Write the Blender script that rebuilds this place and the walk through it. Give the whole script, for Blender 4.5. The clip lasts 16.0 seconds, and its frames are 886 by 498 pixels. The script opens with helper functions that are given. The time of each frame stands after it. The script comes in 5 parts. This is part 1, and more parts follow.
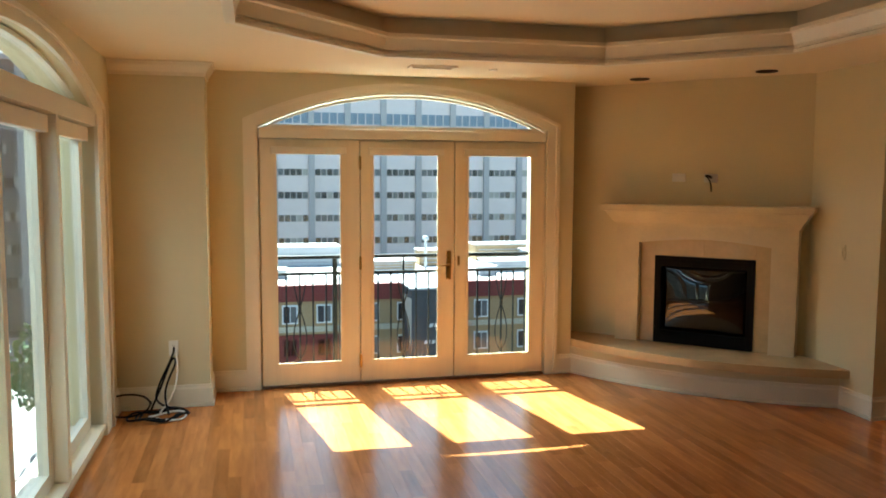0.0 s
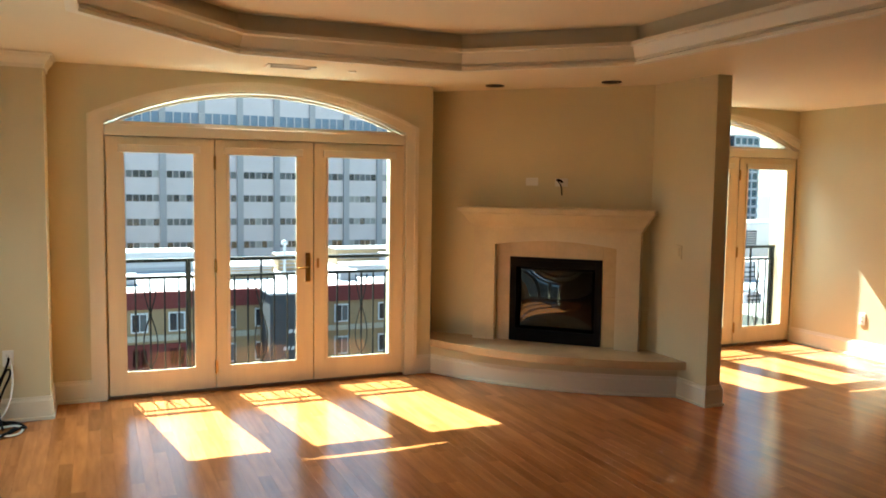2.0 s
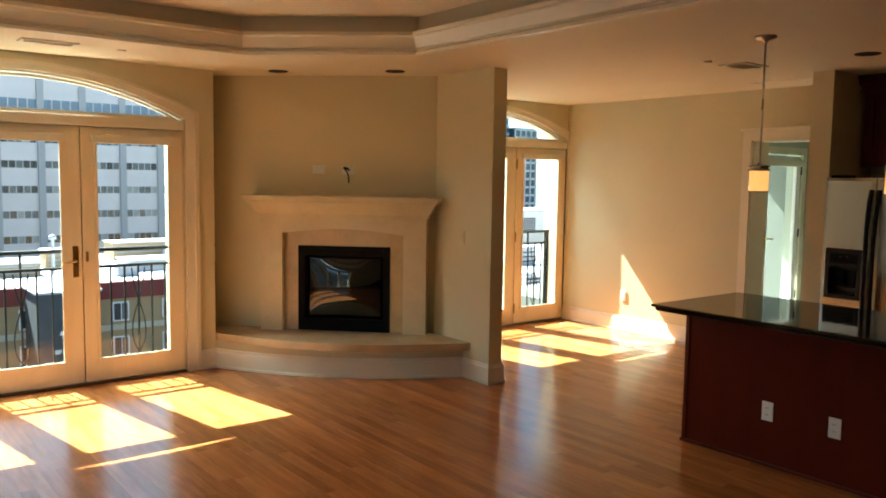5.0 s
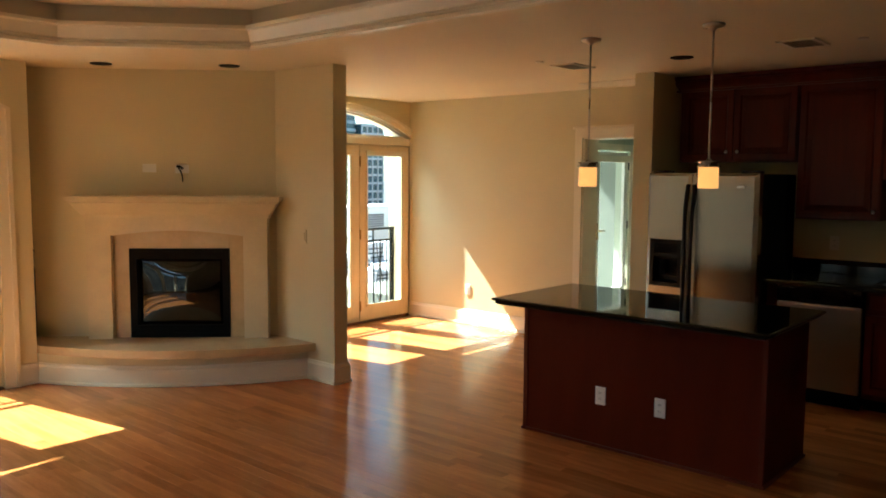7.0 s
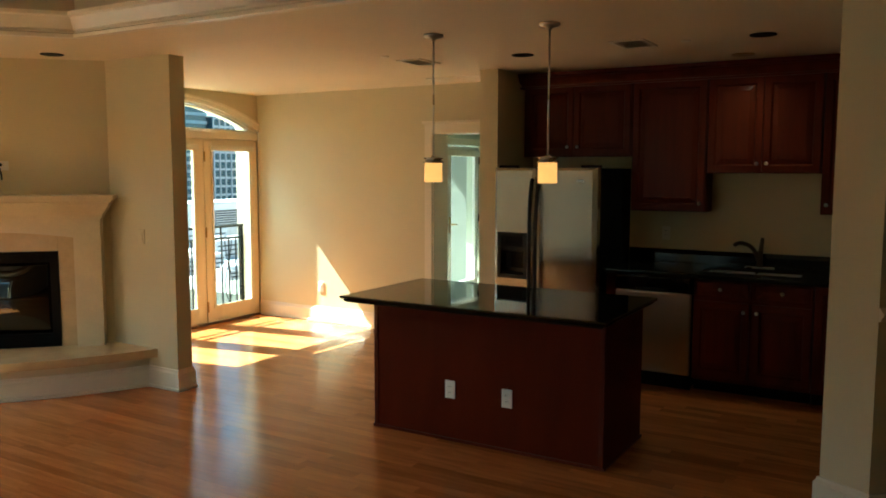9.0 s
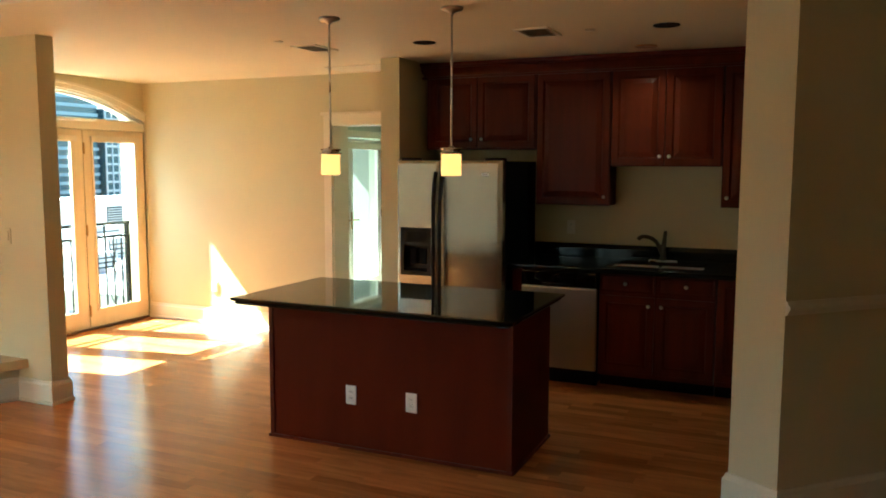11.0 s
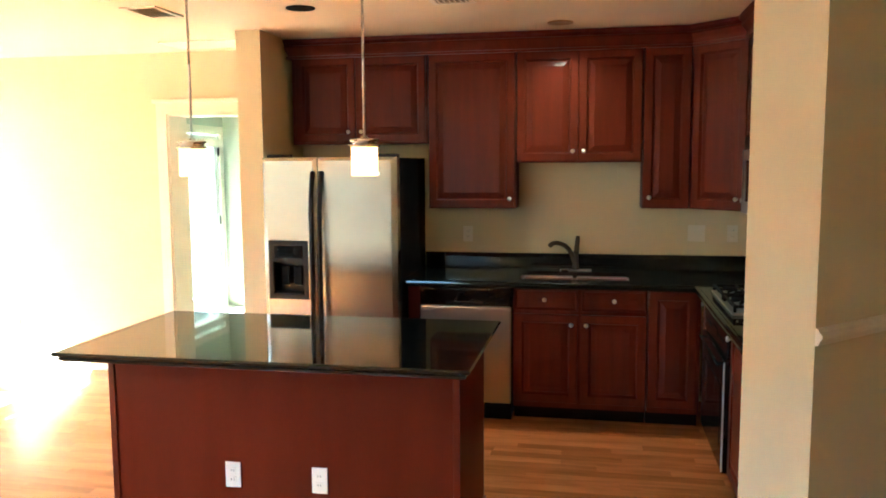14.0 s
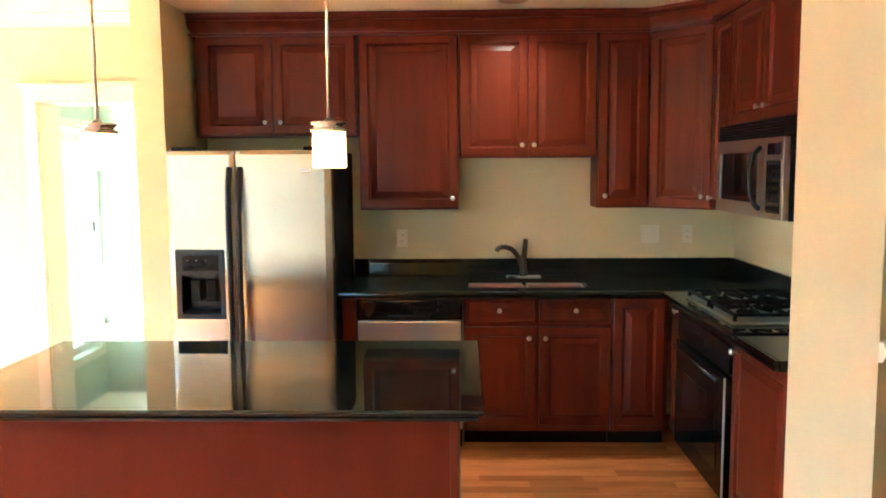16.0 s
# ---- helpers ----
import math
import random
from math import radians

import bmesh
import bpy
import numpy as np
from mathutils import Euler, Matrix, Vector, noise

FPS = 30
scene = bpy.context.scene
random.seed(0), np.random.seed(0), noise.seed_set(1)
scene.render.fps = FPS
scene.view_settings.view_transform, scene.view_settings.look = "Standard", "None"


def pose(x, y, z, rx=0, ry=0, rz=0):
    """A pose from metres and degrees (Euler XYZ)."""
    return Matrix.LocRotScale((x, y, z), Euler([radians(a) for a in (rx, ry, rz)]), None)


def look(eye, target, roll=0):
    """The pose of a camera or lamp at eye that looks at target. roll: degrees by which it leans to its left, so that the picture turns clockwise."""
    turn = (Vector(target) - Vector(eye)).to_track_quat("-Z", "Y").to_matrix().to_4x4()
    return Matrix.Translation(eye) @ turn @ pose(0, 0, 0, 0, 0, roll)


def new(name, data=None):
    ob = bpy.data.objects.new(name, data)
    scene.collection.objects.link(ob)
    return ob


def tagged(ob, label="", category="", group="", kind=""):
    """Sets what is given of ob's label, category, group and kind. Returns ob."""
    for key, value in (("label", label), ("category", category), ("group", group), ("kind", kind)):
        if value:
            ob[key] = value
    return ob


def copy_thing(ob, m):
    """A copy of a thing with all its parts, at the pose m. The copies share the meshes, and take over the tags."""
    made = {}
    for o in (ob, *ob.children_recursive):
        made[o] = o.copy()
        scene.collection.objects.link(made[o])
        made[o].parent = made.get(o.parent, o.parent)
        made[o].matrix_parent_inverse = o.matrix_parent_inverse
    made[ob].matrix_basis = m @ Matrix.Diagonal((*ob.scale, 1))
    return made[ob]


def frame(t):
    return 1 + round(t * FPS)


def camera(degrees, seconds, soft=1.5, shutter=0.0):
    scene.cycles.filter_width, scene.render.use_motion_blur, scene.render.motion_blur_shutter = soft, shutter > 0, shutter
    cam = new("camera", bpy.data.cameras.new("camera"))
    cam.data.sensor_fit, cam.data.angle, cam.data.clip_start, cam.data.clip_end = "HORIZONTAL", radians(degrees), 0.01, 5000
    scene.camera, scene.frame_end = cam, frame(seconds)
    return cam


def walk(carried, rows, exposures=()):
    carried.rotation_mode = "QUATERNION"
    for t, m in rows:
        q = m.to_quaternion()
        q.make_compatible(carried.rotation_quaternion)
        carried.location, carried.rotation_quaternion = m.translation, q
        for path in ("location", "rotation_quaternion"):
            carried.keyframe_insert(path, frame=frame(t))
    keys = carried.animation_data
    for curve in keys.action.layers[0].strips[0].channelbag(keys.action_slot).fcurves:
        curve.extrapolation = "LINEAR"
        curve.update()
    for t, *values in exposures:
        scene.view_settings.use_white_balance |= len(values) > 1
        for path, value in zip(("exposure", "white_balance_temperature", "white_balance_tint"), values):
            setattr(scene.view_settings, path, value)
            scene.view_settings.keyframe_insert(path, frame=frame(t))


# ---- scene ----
# ---------------------------------------------------------------- camera and walk
cam = camera(58.1, 16.0, 1.8)


def aim(x, y, z, yaw, pitch, roll):
    """A camera pose: yaw to the left of +y, pitch upwards, roll leaning left."""
    a, b = radians(yaw), radians(pitch)
    ahead = Vector((-math.sin(a) * math.cos(b), math.cos(a) * math.cos(b), math.sin(b)))
    return look((x, y, z), Vector((x, y, z)) + ahead, roll)


walk(cam, [
    (0, aim(0.049, -6.609, 1.727, -13.44, -4.99, 0.23)),
    (0.5, aim(0.055, -6.637, 1.732, -15.54, -4.86, 0.38)),
    (1, aim(0.077, -6.649, 1.732, -17.90, -4.74, 0.37)),
    (1.5, aim(0.076, -6.649, 1.719, -20.85, -4.55, 0.56)),
    (2, aim(0.047, -6.636, 1.707, -23.46, -4.58, 0.82)),
    (2.5, aim(0.035, -6.639, 1.695, -26.24, -4.83, 0.80)),
    (3, aim(0.027, -6.651, 1.693, -28.57, -4.97, 1.02)),
    (5.3, aim(0.093, -6.651, 1.690, -40.14, -5.12, 0.84)),
    (5.5, aim(0.099, -6.654, 1.693, -41.38, -5.15, 0.84)),
    (6, aim(0.125, -6.659, 1.687, -43.95, -5.20, 0.70)),
    (6.5, aim(0.130, -6.663, 1.699, -46.70, -5.20, 0.54)),
    (7, aim(0.141, -6.663, 1.702, -49.14, -5.24, 0.40)),
    (7.5, aim(0.149, -6.675, 1.717, -51.66, -5.56, 0.39)),
    (8, aim(0.165, -6.685, 1.723, -54.29, -5.70, 0.17)),
    (8.5, aim(0.204, -6.679, 1.715, -56.93, -5.75, 0.22)),
    (9, aim(0.227, -6.699, 1.718, -59.22, -5.66, 0.10)),
    (11.5, aim(0.584, -6.497, 1.692, -68.66, -6.22, -0.35)),
    (12, aim(0.717, -6.346, 1.687, -71.66, -6.43, -0.94)),
    (12.5, aim(0.870, -6.243, 1.687, -73.23, -6.25, -0.49)),
    (13, aim(1.040, -6.089, 1.695, -74.50, -5.92, -0.27)),
    (13.5, aim(1.187, -5.942, 1.678, -76.82, -5.95, 0.28)),
    (14, aim(1.344, -5.764, 1.687, -79.09, -6.05, -0.33)),
    (14.5, aim(1.510, -5.640, 1.651, -80.89, -6.12, -0.19)),
    (15, aim(1.713, -5.544, 1.608, -81.45, -5.62, -0.24)),
    (15.5, aim(1.841, -5.419, 1.636, -84.19, -6.30, 0.62)),
    (16, aim(1.920, -5.244, 1.640, -88.48, -5.85, -0.39)),
], exposures=[(0, 2.92, 5700, -13), (3, 3.0, 5700, -11), (5.5, 3.03, 5800, -11), (7.5, 3.0, 5750, -12), (9, 3.1, 5550, -22), (11.5, 4.22, 5400, -19), (12.5, 4.95, 5150, -11), (14, 5.8, 4850, -14), (16, 6.48, 4700, -15)])

# ---------------------------------------------------------------- light
world = bpy.data.worlds.new("world")
scene.world = world
world.use_nodes = True
SUN_DIR = Vector((-0.29, 1.68, 1.92)).normalized()
wn = world.node_tree.nodes
wsky = wn.new("ShaderNodeTexSky")
wsky.sky_type = "NISHITA"
wsky.sun_disc = False
wsky.sun_elevation = math.asin(SUN_DIR.z)
wsky.sun_rotation = math.atan2(SUN_DIR.x, SUN_DIR.y)
wn["Background"].inputs[1].default_value = 0.05
world.node_tree.links.new(wsky.outputs[0], wn["Background"].inputs[0])

sun_data = bpy.data.lights.new("sun", "SUN")
sun_data.energy = 5.0
sun_data.angle = radians(0.5)
sun_data.color = (1.0, 0.97, 0.92)
sun = new("sun", sun_data)
sun.matrix_world = look(SUN_DIR * 30, (0, 0, 0))


def sky_lamp(name, eye, target, sx, sy, watts):
    d = bpy.data.lights.new(name, "AREA")
    d.shape, d.size, d.size_y, d.energy, d.color = "RECTANGLE", sx, sy, watts, (0.90, 0.96, 1.0)
    ob = new(name, d)
    ob.matrix_world = look(eye, target)
    return ob


sky_lamp("sky_light_living", (1.33, 0.95, 2.92), (1.33, -2.2, 0.9), 2.6, 0.7, 30)
sky_lamp("sky_light_dining", (6.55, 0.95, 2.92), (6.0, -2.2, 0.6), 1.2, 0.7, 7)
sky_lamp("sky_light_west", (-1.9, -2.6, 2.95), (1.2, -2.9, 0.9), 3.2, 0.7, 8)

# ---------------------------------------------------------------- materials


def material(name, base, rough=0.5, metal=0.0, vary=0.12, scale=6.0, bump=0.0, bump_scale=120.0, stretch=(1, 1, 1), spec=0.5, coat=0.0, island=0.0):
    """A principled material whose colour drifts at two scales, with fine relief."""
    m = bpy.data.materials.new(name)
    m.use_nodes = True
    nt = m.node_tree
    bsdf = nt.nodes["Principled BSDF"]
    bsdf.inputs["Roughness"].default_value = rough
    bsdf.inputs["Metallic"].default_value = metal
    bsdf.inputs["Specular IOR Level"].default_value = spec
    bsdf.inputs["Coat Weight"].default_value = coat
    bsdf.inputs["Coat Roughness"].default_value = 0.08
    co = nt.nodes.new("ShaderNodeTexCoord")
    mp = nt.nodes.new("ShaderNodeMapping")
    mp.inputs["Scale"].default_value = stretch
    nt.links.new(co.outputs["Object"], mp.inputs[0])
    big = nt.nodes.new("ShaderNodeTexNoise")
    big.inputs["Scale"].default_value = scale
    big.inputs["Detail"].default_value = 6
    nt.links.new(mp.outputs[0], big.inputs["Vector"])
    fine = nt.nodes.new("ShaderNodeTexNoise")
    fine.inputs["Scale"].default_value = bump_scale
    fine.inputs["Detail"].default_value = 3
    nt.links.new(mp.outputs[0], fine.inputs["Vector"])
    add = nt.nodes.new("ShaderNodeMath")
    add.operation = "MULTIPLY_ADD"
    add.inputs[1].default_value = 0.35
    nt.links.new(fine.outputs[0], add.inputs[0])
    nt.links.new(big.outputs[0], add.inputs[2])
    ramp = nt.nodes.new("ShaderNodeValToRGB")
    lo, hi = ramp.color_ramp.elements
    lo.position, hi.position = 0.4, 0.95
    lo.color = tuple(c * (1 - vary) for c in base) + (1,)
    hi.color = tuple(min(1, c * (1 + vary)) for c in base) + (1,)
    nt.links.new(add.outputs[0], ramp.inputs[0])
    colour = ramp.outputs[0]
    if island:
        geo = nt.nodes.new("ShaderNodeNewGeometry")
        inf = nt.nodes.new("ShaderNodeObjectInfo")
        mix = nt.nodes.new("ShaderNodeMath")
        mix.operation = "ADD"
        nt.links.new(geo.outputs["Random Per Island"], mix.inputs[0])
        nt.links.new(inf.outputs["Random"], mix.inputs[1])
        fr = nt.nodes.new("ShaderNodeMath")
        fr.operation = "FRACT"
        nt.links.new(mix.outputs[0], fr.inputs[0])
        mr = nt.nodes.new("ShaderNodeMapRange")
        mr.inputs["To Min"].default_value, mr.inputs["To Max"].default_value = 1 - island, 1 + island
        nt.links.new(fr.outputs[0], mr.inputs[0])
        hsv = nt.nodes.new("ShaderNodeHueSaturation")
        nt.links.new(mr.outputs[0], hsv.inputs["Value"])
        nt.links.new(colour, hsv.inputs["Color"])
        # the noise of one piece does not run on into the next
        off = nt.nodes.new("ShaderNodeVectorMath")
        off.operation = "MULTIPLY_ADD"
        nt.links.new(fr.outputs[0], off.inputs[0])
        off.inputs[1].default_value = (37, 91, 13)
        nt.links.new(co.outputs["Object"], off.inputs[2])
        nt.links.new(off.outputs[0], mp.inputs[0])
        colour = hsv.outputs[0]
    nt.links.new(colour, bsdf.inputs["Base Color"])
    rr = nt.nodes.new("ShaderNodeMapRange")
    rr.inputs["To Min"].default_value, rr.inputs["To Max"].default_value = rough * 0.85, min(1, rough * 1.15)
    nt.links.new(big.outputs[0], rr.inputs[0])
    nt.links.new(rr.outputs[0], bsdf.inputs["Roughness"])
    if bump:
        bp = nt.nodes.new("ShaderNodeBump")
        bp.inputs["Strength"].default_value = bump
        bp.inputs["Distance"].default_value = 0.002
        nt.links.new(fine.outputs[0], bp.inputs["Height"])
        nt.links.new(bp.outputs[0], bsdf.inputs["Normal"])
    return m


def glass(name, tint=(1, 1, 1), gloss=0.06):
    m = bpy.data.materials.new(name)
    m.use_nodes = True
    nt = m.node_tree
    for n in list(nt.nodes):
        if n.type == "BSDF_PRINCIPLED":
            nt.nodes.remove(n)
    out = nt.nodes["Material Output"]
    tr, gl, mx = nt.nodes.new("ShaderNodeBsdfTransparent"), nt.nodes.new("ShaderNodeBsdfGlossy"), nt.nodes.new("ShaderNodeMixShader")
    tr.inputs[0].default_value = (*tint, 1)
    gl.inputs["Roughness"].default_value = 0.01
    lw, pw, ma = nt.nodes.new("ShaderNodeLayerWeight"), nt.nodes.new("ShaderNodeMath"), nt.nodes.new("ShaderNodeMath")
    lw.inputs[0].default_value = 0.5
    pw.operation, ma.operation = "POWER", "MULTIPLY_ADD"
    pw.inputs[1].default_value, ma.inputs[1].default_value, ma.inputs[2].default_value = 4.0, 0.8, gloss * 0.5
    nt.links.new(lw.outputs["Facing"], pw.inputs[0])
    nt.links.new(pw.outputs[0], ma.inputs[0])
    nt.links.new(ma.outputs[0], mx.inputs[0])
    nt.links.new(tr.outputs[0], mx.inputs[1])
    nt.links.new(gl.outputs[0], mx.inputs[2])
    nt.links.new(mx.outputs[0], out.inputs[0])
    return m


def glow(name, base, strength):
    m = material(name, base, 0.4)
    b = m.node_tree.nodes["Principled BSDF"]
    b.inputs["Emission Color"].default_value = (*base, 1)
    b.inputs["Emission Strength"].default_value = strength
    return m


PAINT = material("cream_wall_paint", (0.66, 0.585, 0.375), 0.6, vary=0.05, scale=1.2, bump=0.25, bump_scale=260, spec=0.3)
CEIL = material("cream_ceiling_paint", (0.79, 0.685, 0.49), 0.7, vary=0.04, scale=1.0, bump=0.3, bump_scale=220, spec=0.2)
# Tray sides take a darker colour for the shade of the recess.
RECESS = material("grey_beige_tray_shade", (0.55, 0.485, 0.365), 0.7, vary=0.05, scale=1.0, bump=0.2, bump_scale=220, spec=0.2)
TRIM = material("ivory_gloss_trim", (0.78, 0.71, 0.56), 0.35, vary=0.04, scale=3, bump=0.05)
DOORP = material("ivory_door_paint", (0.80, 0.69, 0.48), 0.35, vary=0.05, scale=3, bump=0.05, stretch=(6, 6, 0.6))
WHITE = material("white_plastic", (0.80, 0.78, 0.72), 0.4, vary=0.03)
CREAM = material("cream_plastic", (0.76, 0.71, 0.58), 0.4, vary=0.03)
STONE = material("pale_limestone", (0.67, 0.57, 0.375), 0.42, vary=0.1, scale=4, bump=0.12, bump_scale=60)
MARBLE = material("honey_marble_tile", (0.58, 0.43, 0.24), 0.15, vary=0.14, scale=5, bump=0.03, bump_scale=30)
BLACK = material("black_metal", (0.004, 0.004, 0.0045), 0.6, vary=0.2, spec=0.1)
DARKGLASS = material("black_fire_glass", (0.003, 0.003, 0.0035), 0.03, vary=0.1)
DARKGLASS.node_tree.nodes["Principled BSDF"].inputs["IOR"].default_value = 1.6
OAK = material("oak_strip_floor", (0.405, 0.150, 0.042), 0.20, vary=0.24, scale=5, bump=0.03, bump_scale=60, stretch=(5, 0.6, 5), island=0.22, spec=0.3)
CHERRY = material("dark_cherry_wood", (0.096, 0.0138, 0.0042), 0.34, vary=0.26, scale=3, bump=0.03, bump_scale=50, stretch=(5, 5, 0.5), coat=0.06, spec=0.13)
PANEL = material("plain_cherry_panel", (0.098, 0.0140, 0.0042), 0.42, vary=0.14, scale=2, bump=0.03, bump_scale=60, stretch=(1, 3, 0.5), spec=0.06)
GRANITE = material("black_granite", (0.010, 0.011, 0.010), 0.04, vary=0.3, scale=60, bump_scale=300, spec=0.45)
STEEL = material("brushed_steel", (0.58, 0.55, 0.49), 0.30, 1.0, vary=0.05, scale=3, bump=0.015, bump_scale=90, stretch=(1, 0.05, 14))
FRIDGESTEEL = material("brushed_fridge_steel", (0.40, 0.365, 0.30), 0.11, 1.0, vary=0.05, scale=3, bump=0.012, bump_scale=90, stretch=(1, 14, 0.05))


def brushed(m, rough):
    """Brushing that smears reflections sideways."""
    nt = m.node_tree
    bsdf = nt.nodes["Principled BSDF"]
    for link in list(bsdf.inputs["Roughness"].links):
        nt.links.remove(link)
    bsdf.inputs["Roughness"].default_value = rough
    bsdf.inputs["Anisotropic"].default_value = 1.0
    brush = nt.nodes.new("ShaderNodeTangent")
    brush.direction_type, brush.axis = "RADIAL", "Z"
    nt.links.new(brush.outputs[0], bsdf.inputs["Tangent"])


brushed(FRIDGESTEEL, 0.26)
NICKEL = material("brushed_nickel", (0.60, 0.57, 0.52), 0.28, 1.0, vary=0.06)
BRASS = material("aged_brass", (0.45, 0.28, 0.09), 0.3, 1.0, vary=0.15)
PLASTIC = material("black_plastic", (0.010, 0.010, 0.011), 0.22, vary=0.15, spec=0.25)
IRON = material("wrought_iron_paint", (0.006, 0.0065, 0.007), 0.5, vary=0.2, spec=0.15)
GLASS = glass("window_glass")
SHADE = glow("amber_glass_shade", (1.0, 0.40, 0.115), 0.16)
LAMPGLOW = glow("lit_bulb_glow", (1.0, 0.80, 0.50), 1.2)

# ---------------------------------------------------------------- mesh helpers


def mesh_of(name, bm, mat, smooth=False):
    me = bpy.data.meshes.new(name)
    bmesh.ops.recalc_face_normals(bm, faces=bm.faces[:])
    bm.to_mesh(me)
    bm.free()
    if mat:
        me.materials.append(mat)
    if smooth:
        for p in me.polygons:
            p.use_smooth = True
    return me


def part(name, bm, mat, parent=None, label="", smooth=False):
    ob = new(name, mesh_of(name, bm, mat, smooth))
    if parent:
        ob.parent = parent
    if label:
        ob["label"] = label
    return ob


def thing(name, label, category, at=(0, 0, 0), rz=0.0, group="", kind=""):
    ob = new(name)
    ob.matrix_world = pose(*at, 0, 0, rz)
    return tagged(ob, label, category, group, kind)


def add_box(bm, a, b, bevel=0.0):
    """An axis-aligned block from corner a to corner b, with softened edges."""
    lo = [min(p, q) for p, q in zip(a, b)]
    hi = [max(p, q) for p, q in zip(a, b)]
    m = Matrix.LocRotScale([(p + q) / 2 for p, q in zip(lo, hi)], None, [q - p for p, q in zip(lo, hi)])
    made = bmesh.ops.create_cube(bm, size=1, matrix=m)
    if bevel:
        edges = list({e for v in made["verts"] for e in v.link_edges})
        bmesh.ops.bevel(bm, geom=edges, offset=bevel, segments=2, affect="EDGES", profile=0.6)
    return bm


def box(a, b, bevel=0.0):
    return add_box(bmesh.new(), a, b, bevel)


def add_tube(bm, a, b, r0, r1=None, seg=12, caps=True):
    a, b = Vector(a), Vector(b)
    q = (b - a).to_track_quat("Z", "Y")
    m = Matrix.LocRotScale((a + b) / 2, q, None)
    bmesh.ops.create_cone(bm, cap_ends=caps, segments=seg, radius1=r0, radius2=r0 if r1 is None else r1, depth=(b - a).length, matrix=m)
    return bm


def tube(a, b, r0, r1=None, seg=12):
    return add_tube(bmesh.new(), a, b, r0, r1, seg)


def lathe(points, seg=24, at=(0, 0, 0)):
    """A turned body about z from (radius, height) points."""
    bm = bmesh.new()
    rings = []
    for r, z in points:
        rings.append([bm.verts.new((at[0] + r * math.cos(2 * math.pi * k / seg), at[1] + r * math.sin(2 * math.pi * k / seg), at[2] + z)) for k in range(seg)])
    for a, b in zip(rings, rings[1:]):
        for k in range(seg):
            bm.faces.new((a[k], a[(k + 1) % seg], b[(k + 1) % seg], b[k]))
    bm.faces.new(rings[0])
    bm.faces.new(rings[-1])
    return bm


def plate(outline, holes, depth, to_world):
    """A flat outline (2D) with holes, given thickness along its normal, laid into the world by to_world(u, v, w)."""
    bm = bmesh.new()
    edges = []
    for loop in [outline] + list(holes):
        vs = [bm.verts.new((u, v, 0)) for u, v in loop]
        edges += [bm.edges.new((vs[k], vs[(k + 1) % len(vs)])) for k in range(len(vs))]
    bmesh.ops.triangle_fill(bm, edges=edges, use_beauty=True)
    made = bmesh.ops.extrude_face_region(bm, geom=bm.faces[:])
    bmesh.ops.translate(bm, verts=[g for g in made["geom"] if isinstance(g, bmesh.types.BMVert)], vec=(0, 0, depth))
    for v in bm.verts:
        v.co = to_world(*v.co)
    return bm


def sweep(path, profile, closed=False, up=Vector((0, 0, 1))):
    """A profile of (side, height) points drawn along a level path, mitred at its corners. Side is to the left of the way."""
    bm = bmesh.new()
    n = len(path)
    rows = []
    for k in range(n):
        p = Vector(path[k])
        a = Vector(path[k - 1]) if (k or closed) else None
        b = Vector(path[(k + 1) % n]) if (k < n - 1 or closed) else None
        d0 = (p - a).normalized() if a is not None else (b - p).normalized()
        d1 = (b - p).normalized() if b is not None else d0
        n0, n1 = up.cross(d0), up.cross(d1)
        mid = (n0 + n1).normalized()
        mid = mid / max(0.3, mid.dot(n0))
        rows.append([bm.verts.new(p + mid * s + up * h) for s, h in profile])
    m = len(profile)
    for k in range(n if closed else n - 1):
        a, b = rows[k], rows[(k + 1) % n]
        for j in range(m):
            bm.faces.new((a[j], a[(j + 1) % m], b[(j + 1) % m], b[j]))
    if not closed:
        bm.faces.new(rows[0])
        bm.faces.new(list(reversed(rows[-1])))
    return bm


def wire(name, points, radius, mat, parent=None, label=""):
    """A round cord through points."""
    cu = bpy.data.curves.new(name, "CURVE")
    cu.dimensions, cu.bevel_depth, cu.bevel_resolution, cu.resolution_u = "3D", radius, 3, 6
    sp = cu.splines.new("NURBS")
    sp.points.add(len(points) - 1)
    for q, p in zip(sp.points, points):
        q.co = (*p, 1)
    sp.use_endpoint_u, sp.order_u = True, 3
    tmp = bpy.data.objects.new(name, cu)
    me = bpy.data.meshes.new_from_object(tmp)
    bpy.data.objects.remove(tmp)
    for p in me.polygons:
        p.use_smooth = True
    me.materials.clear()
    me.materials.append(mat)
    ob = new(name, me)
    if parent:
        ob.parent = parent
    if label:
        ob["label"] = label
    return ob


def arch_points(c, half, spring, rise, n=24):
    """Points of a segmental arch from its right foot over the crown to its left foot."""
    r = (half * half + rise * rise) / (2 * rise)
    a = math.asin(min(1, half / r))
    return [(c + r * math.sin(t), spring + rise - r + r * math.cos(t)) for t in [a - 2 * a * k / n for k in range(n + 1)]]
# ---------------------------------------------------------------- the large structure
CEIL_Z = 2.575


def prism(poly, z0, z1):
    return plate(poly, [], z1 - z0, lambda u, v, w: Vector((u, v, z0 + w)))


def structure(name, bm, mat, label, category="wall"):
    return tagged(part(name, bm, mat), label, category, kind="structure")


def north(u, v, w):
    return Vector((u, w, v))


def opening(c, half=1.235, spring=2.15, rise=0.30):
    return [(c - half, 0.0), (c + half, 0.0)] + arch_points(c, half, spring, rise)


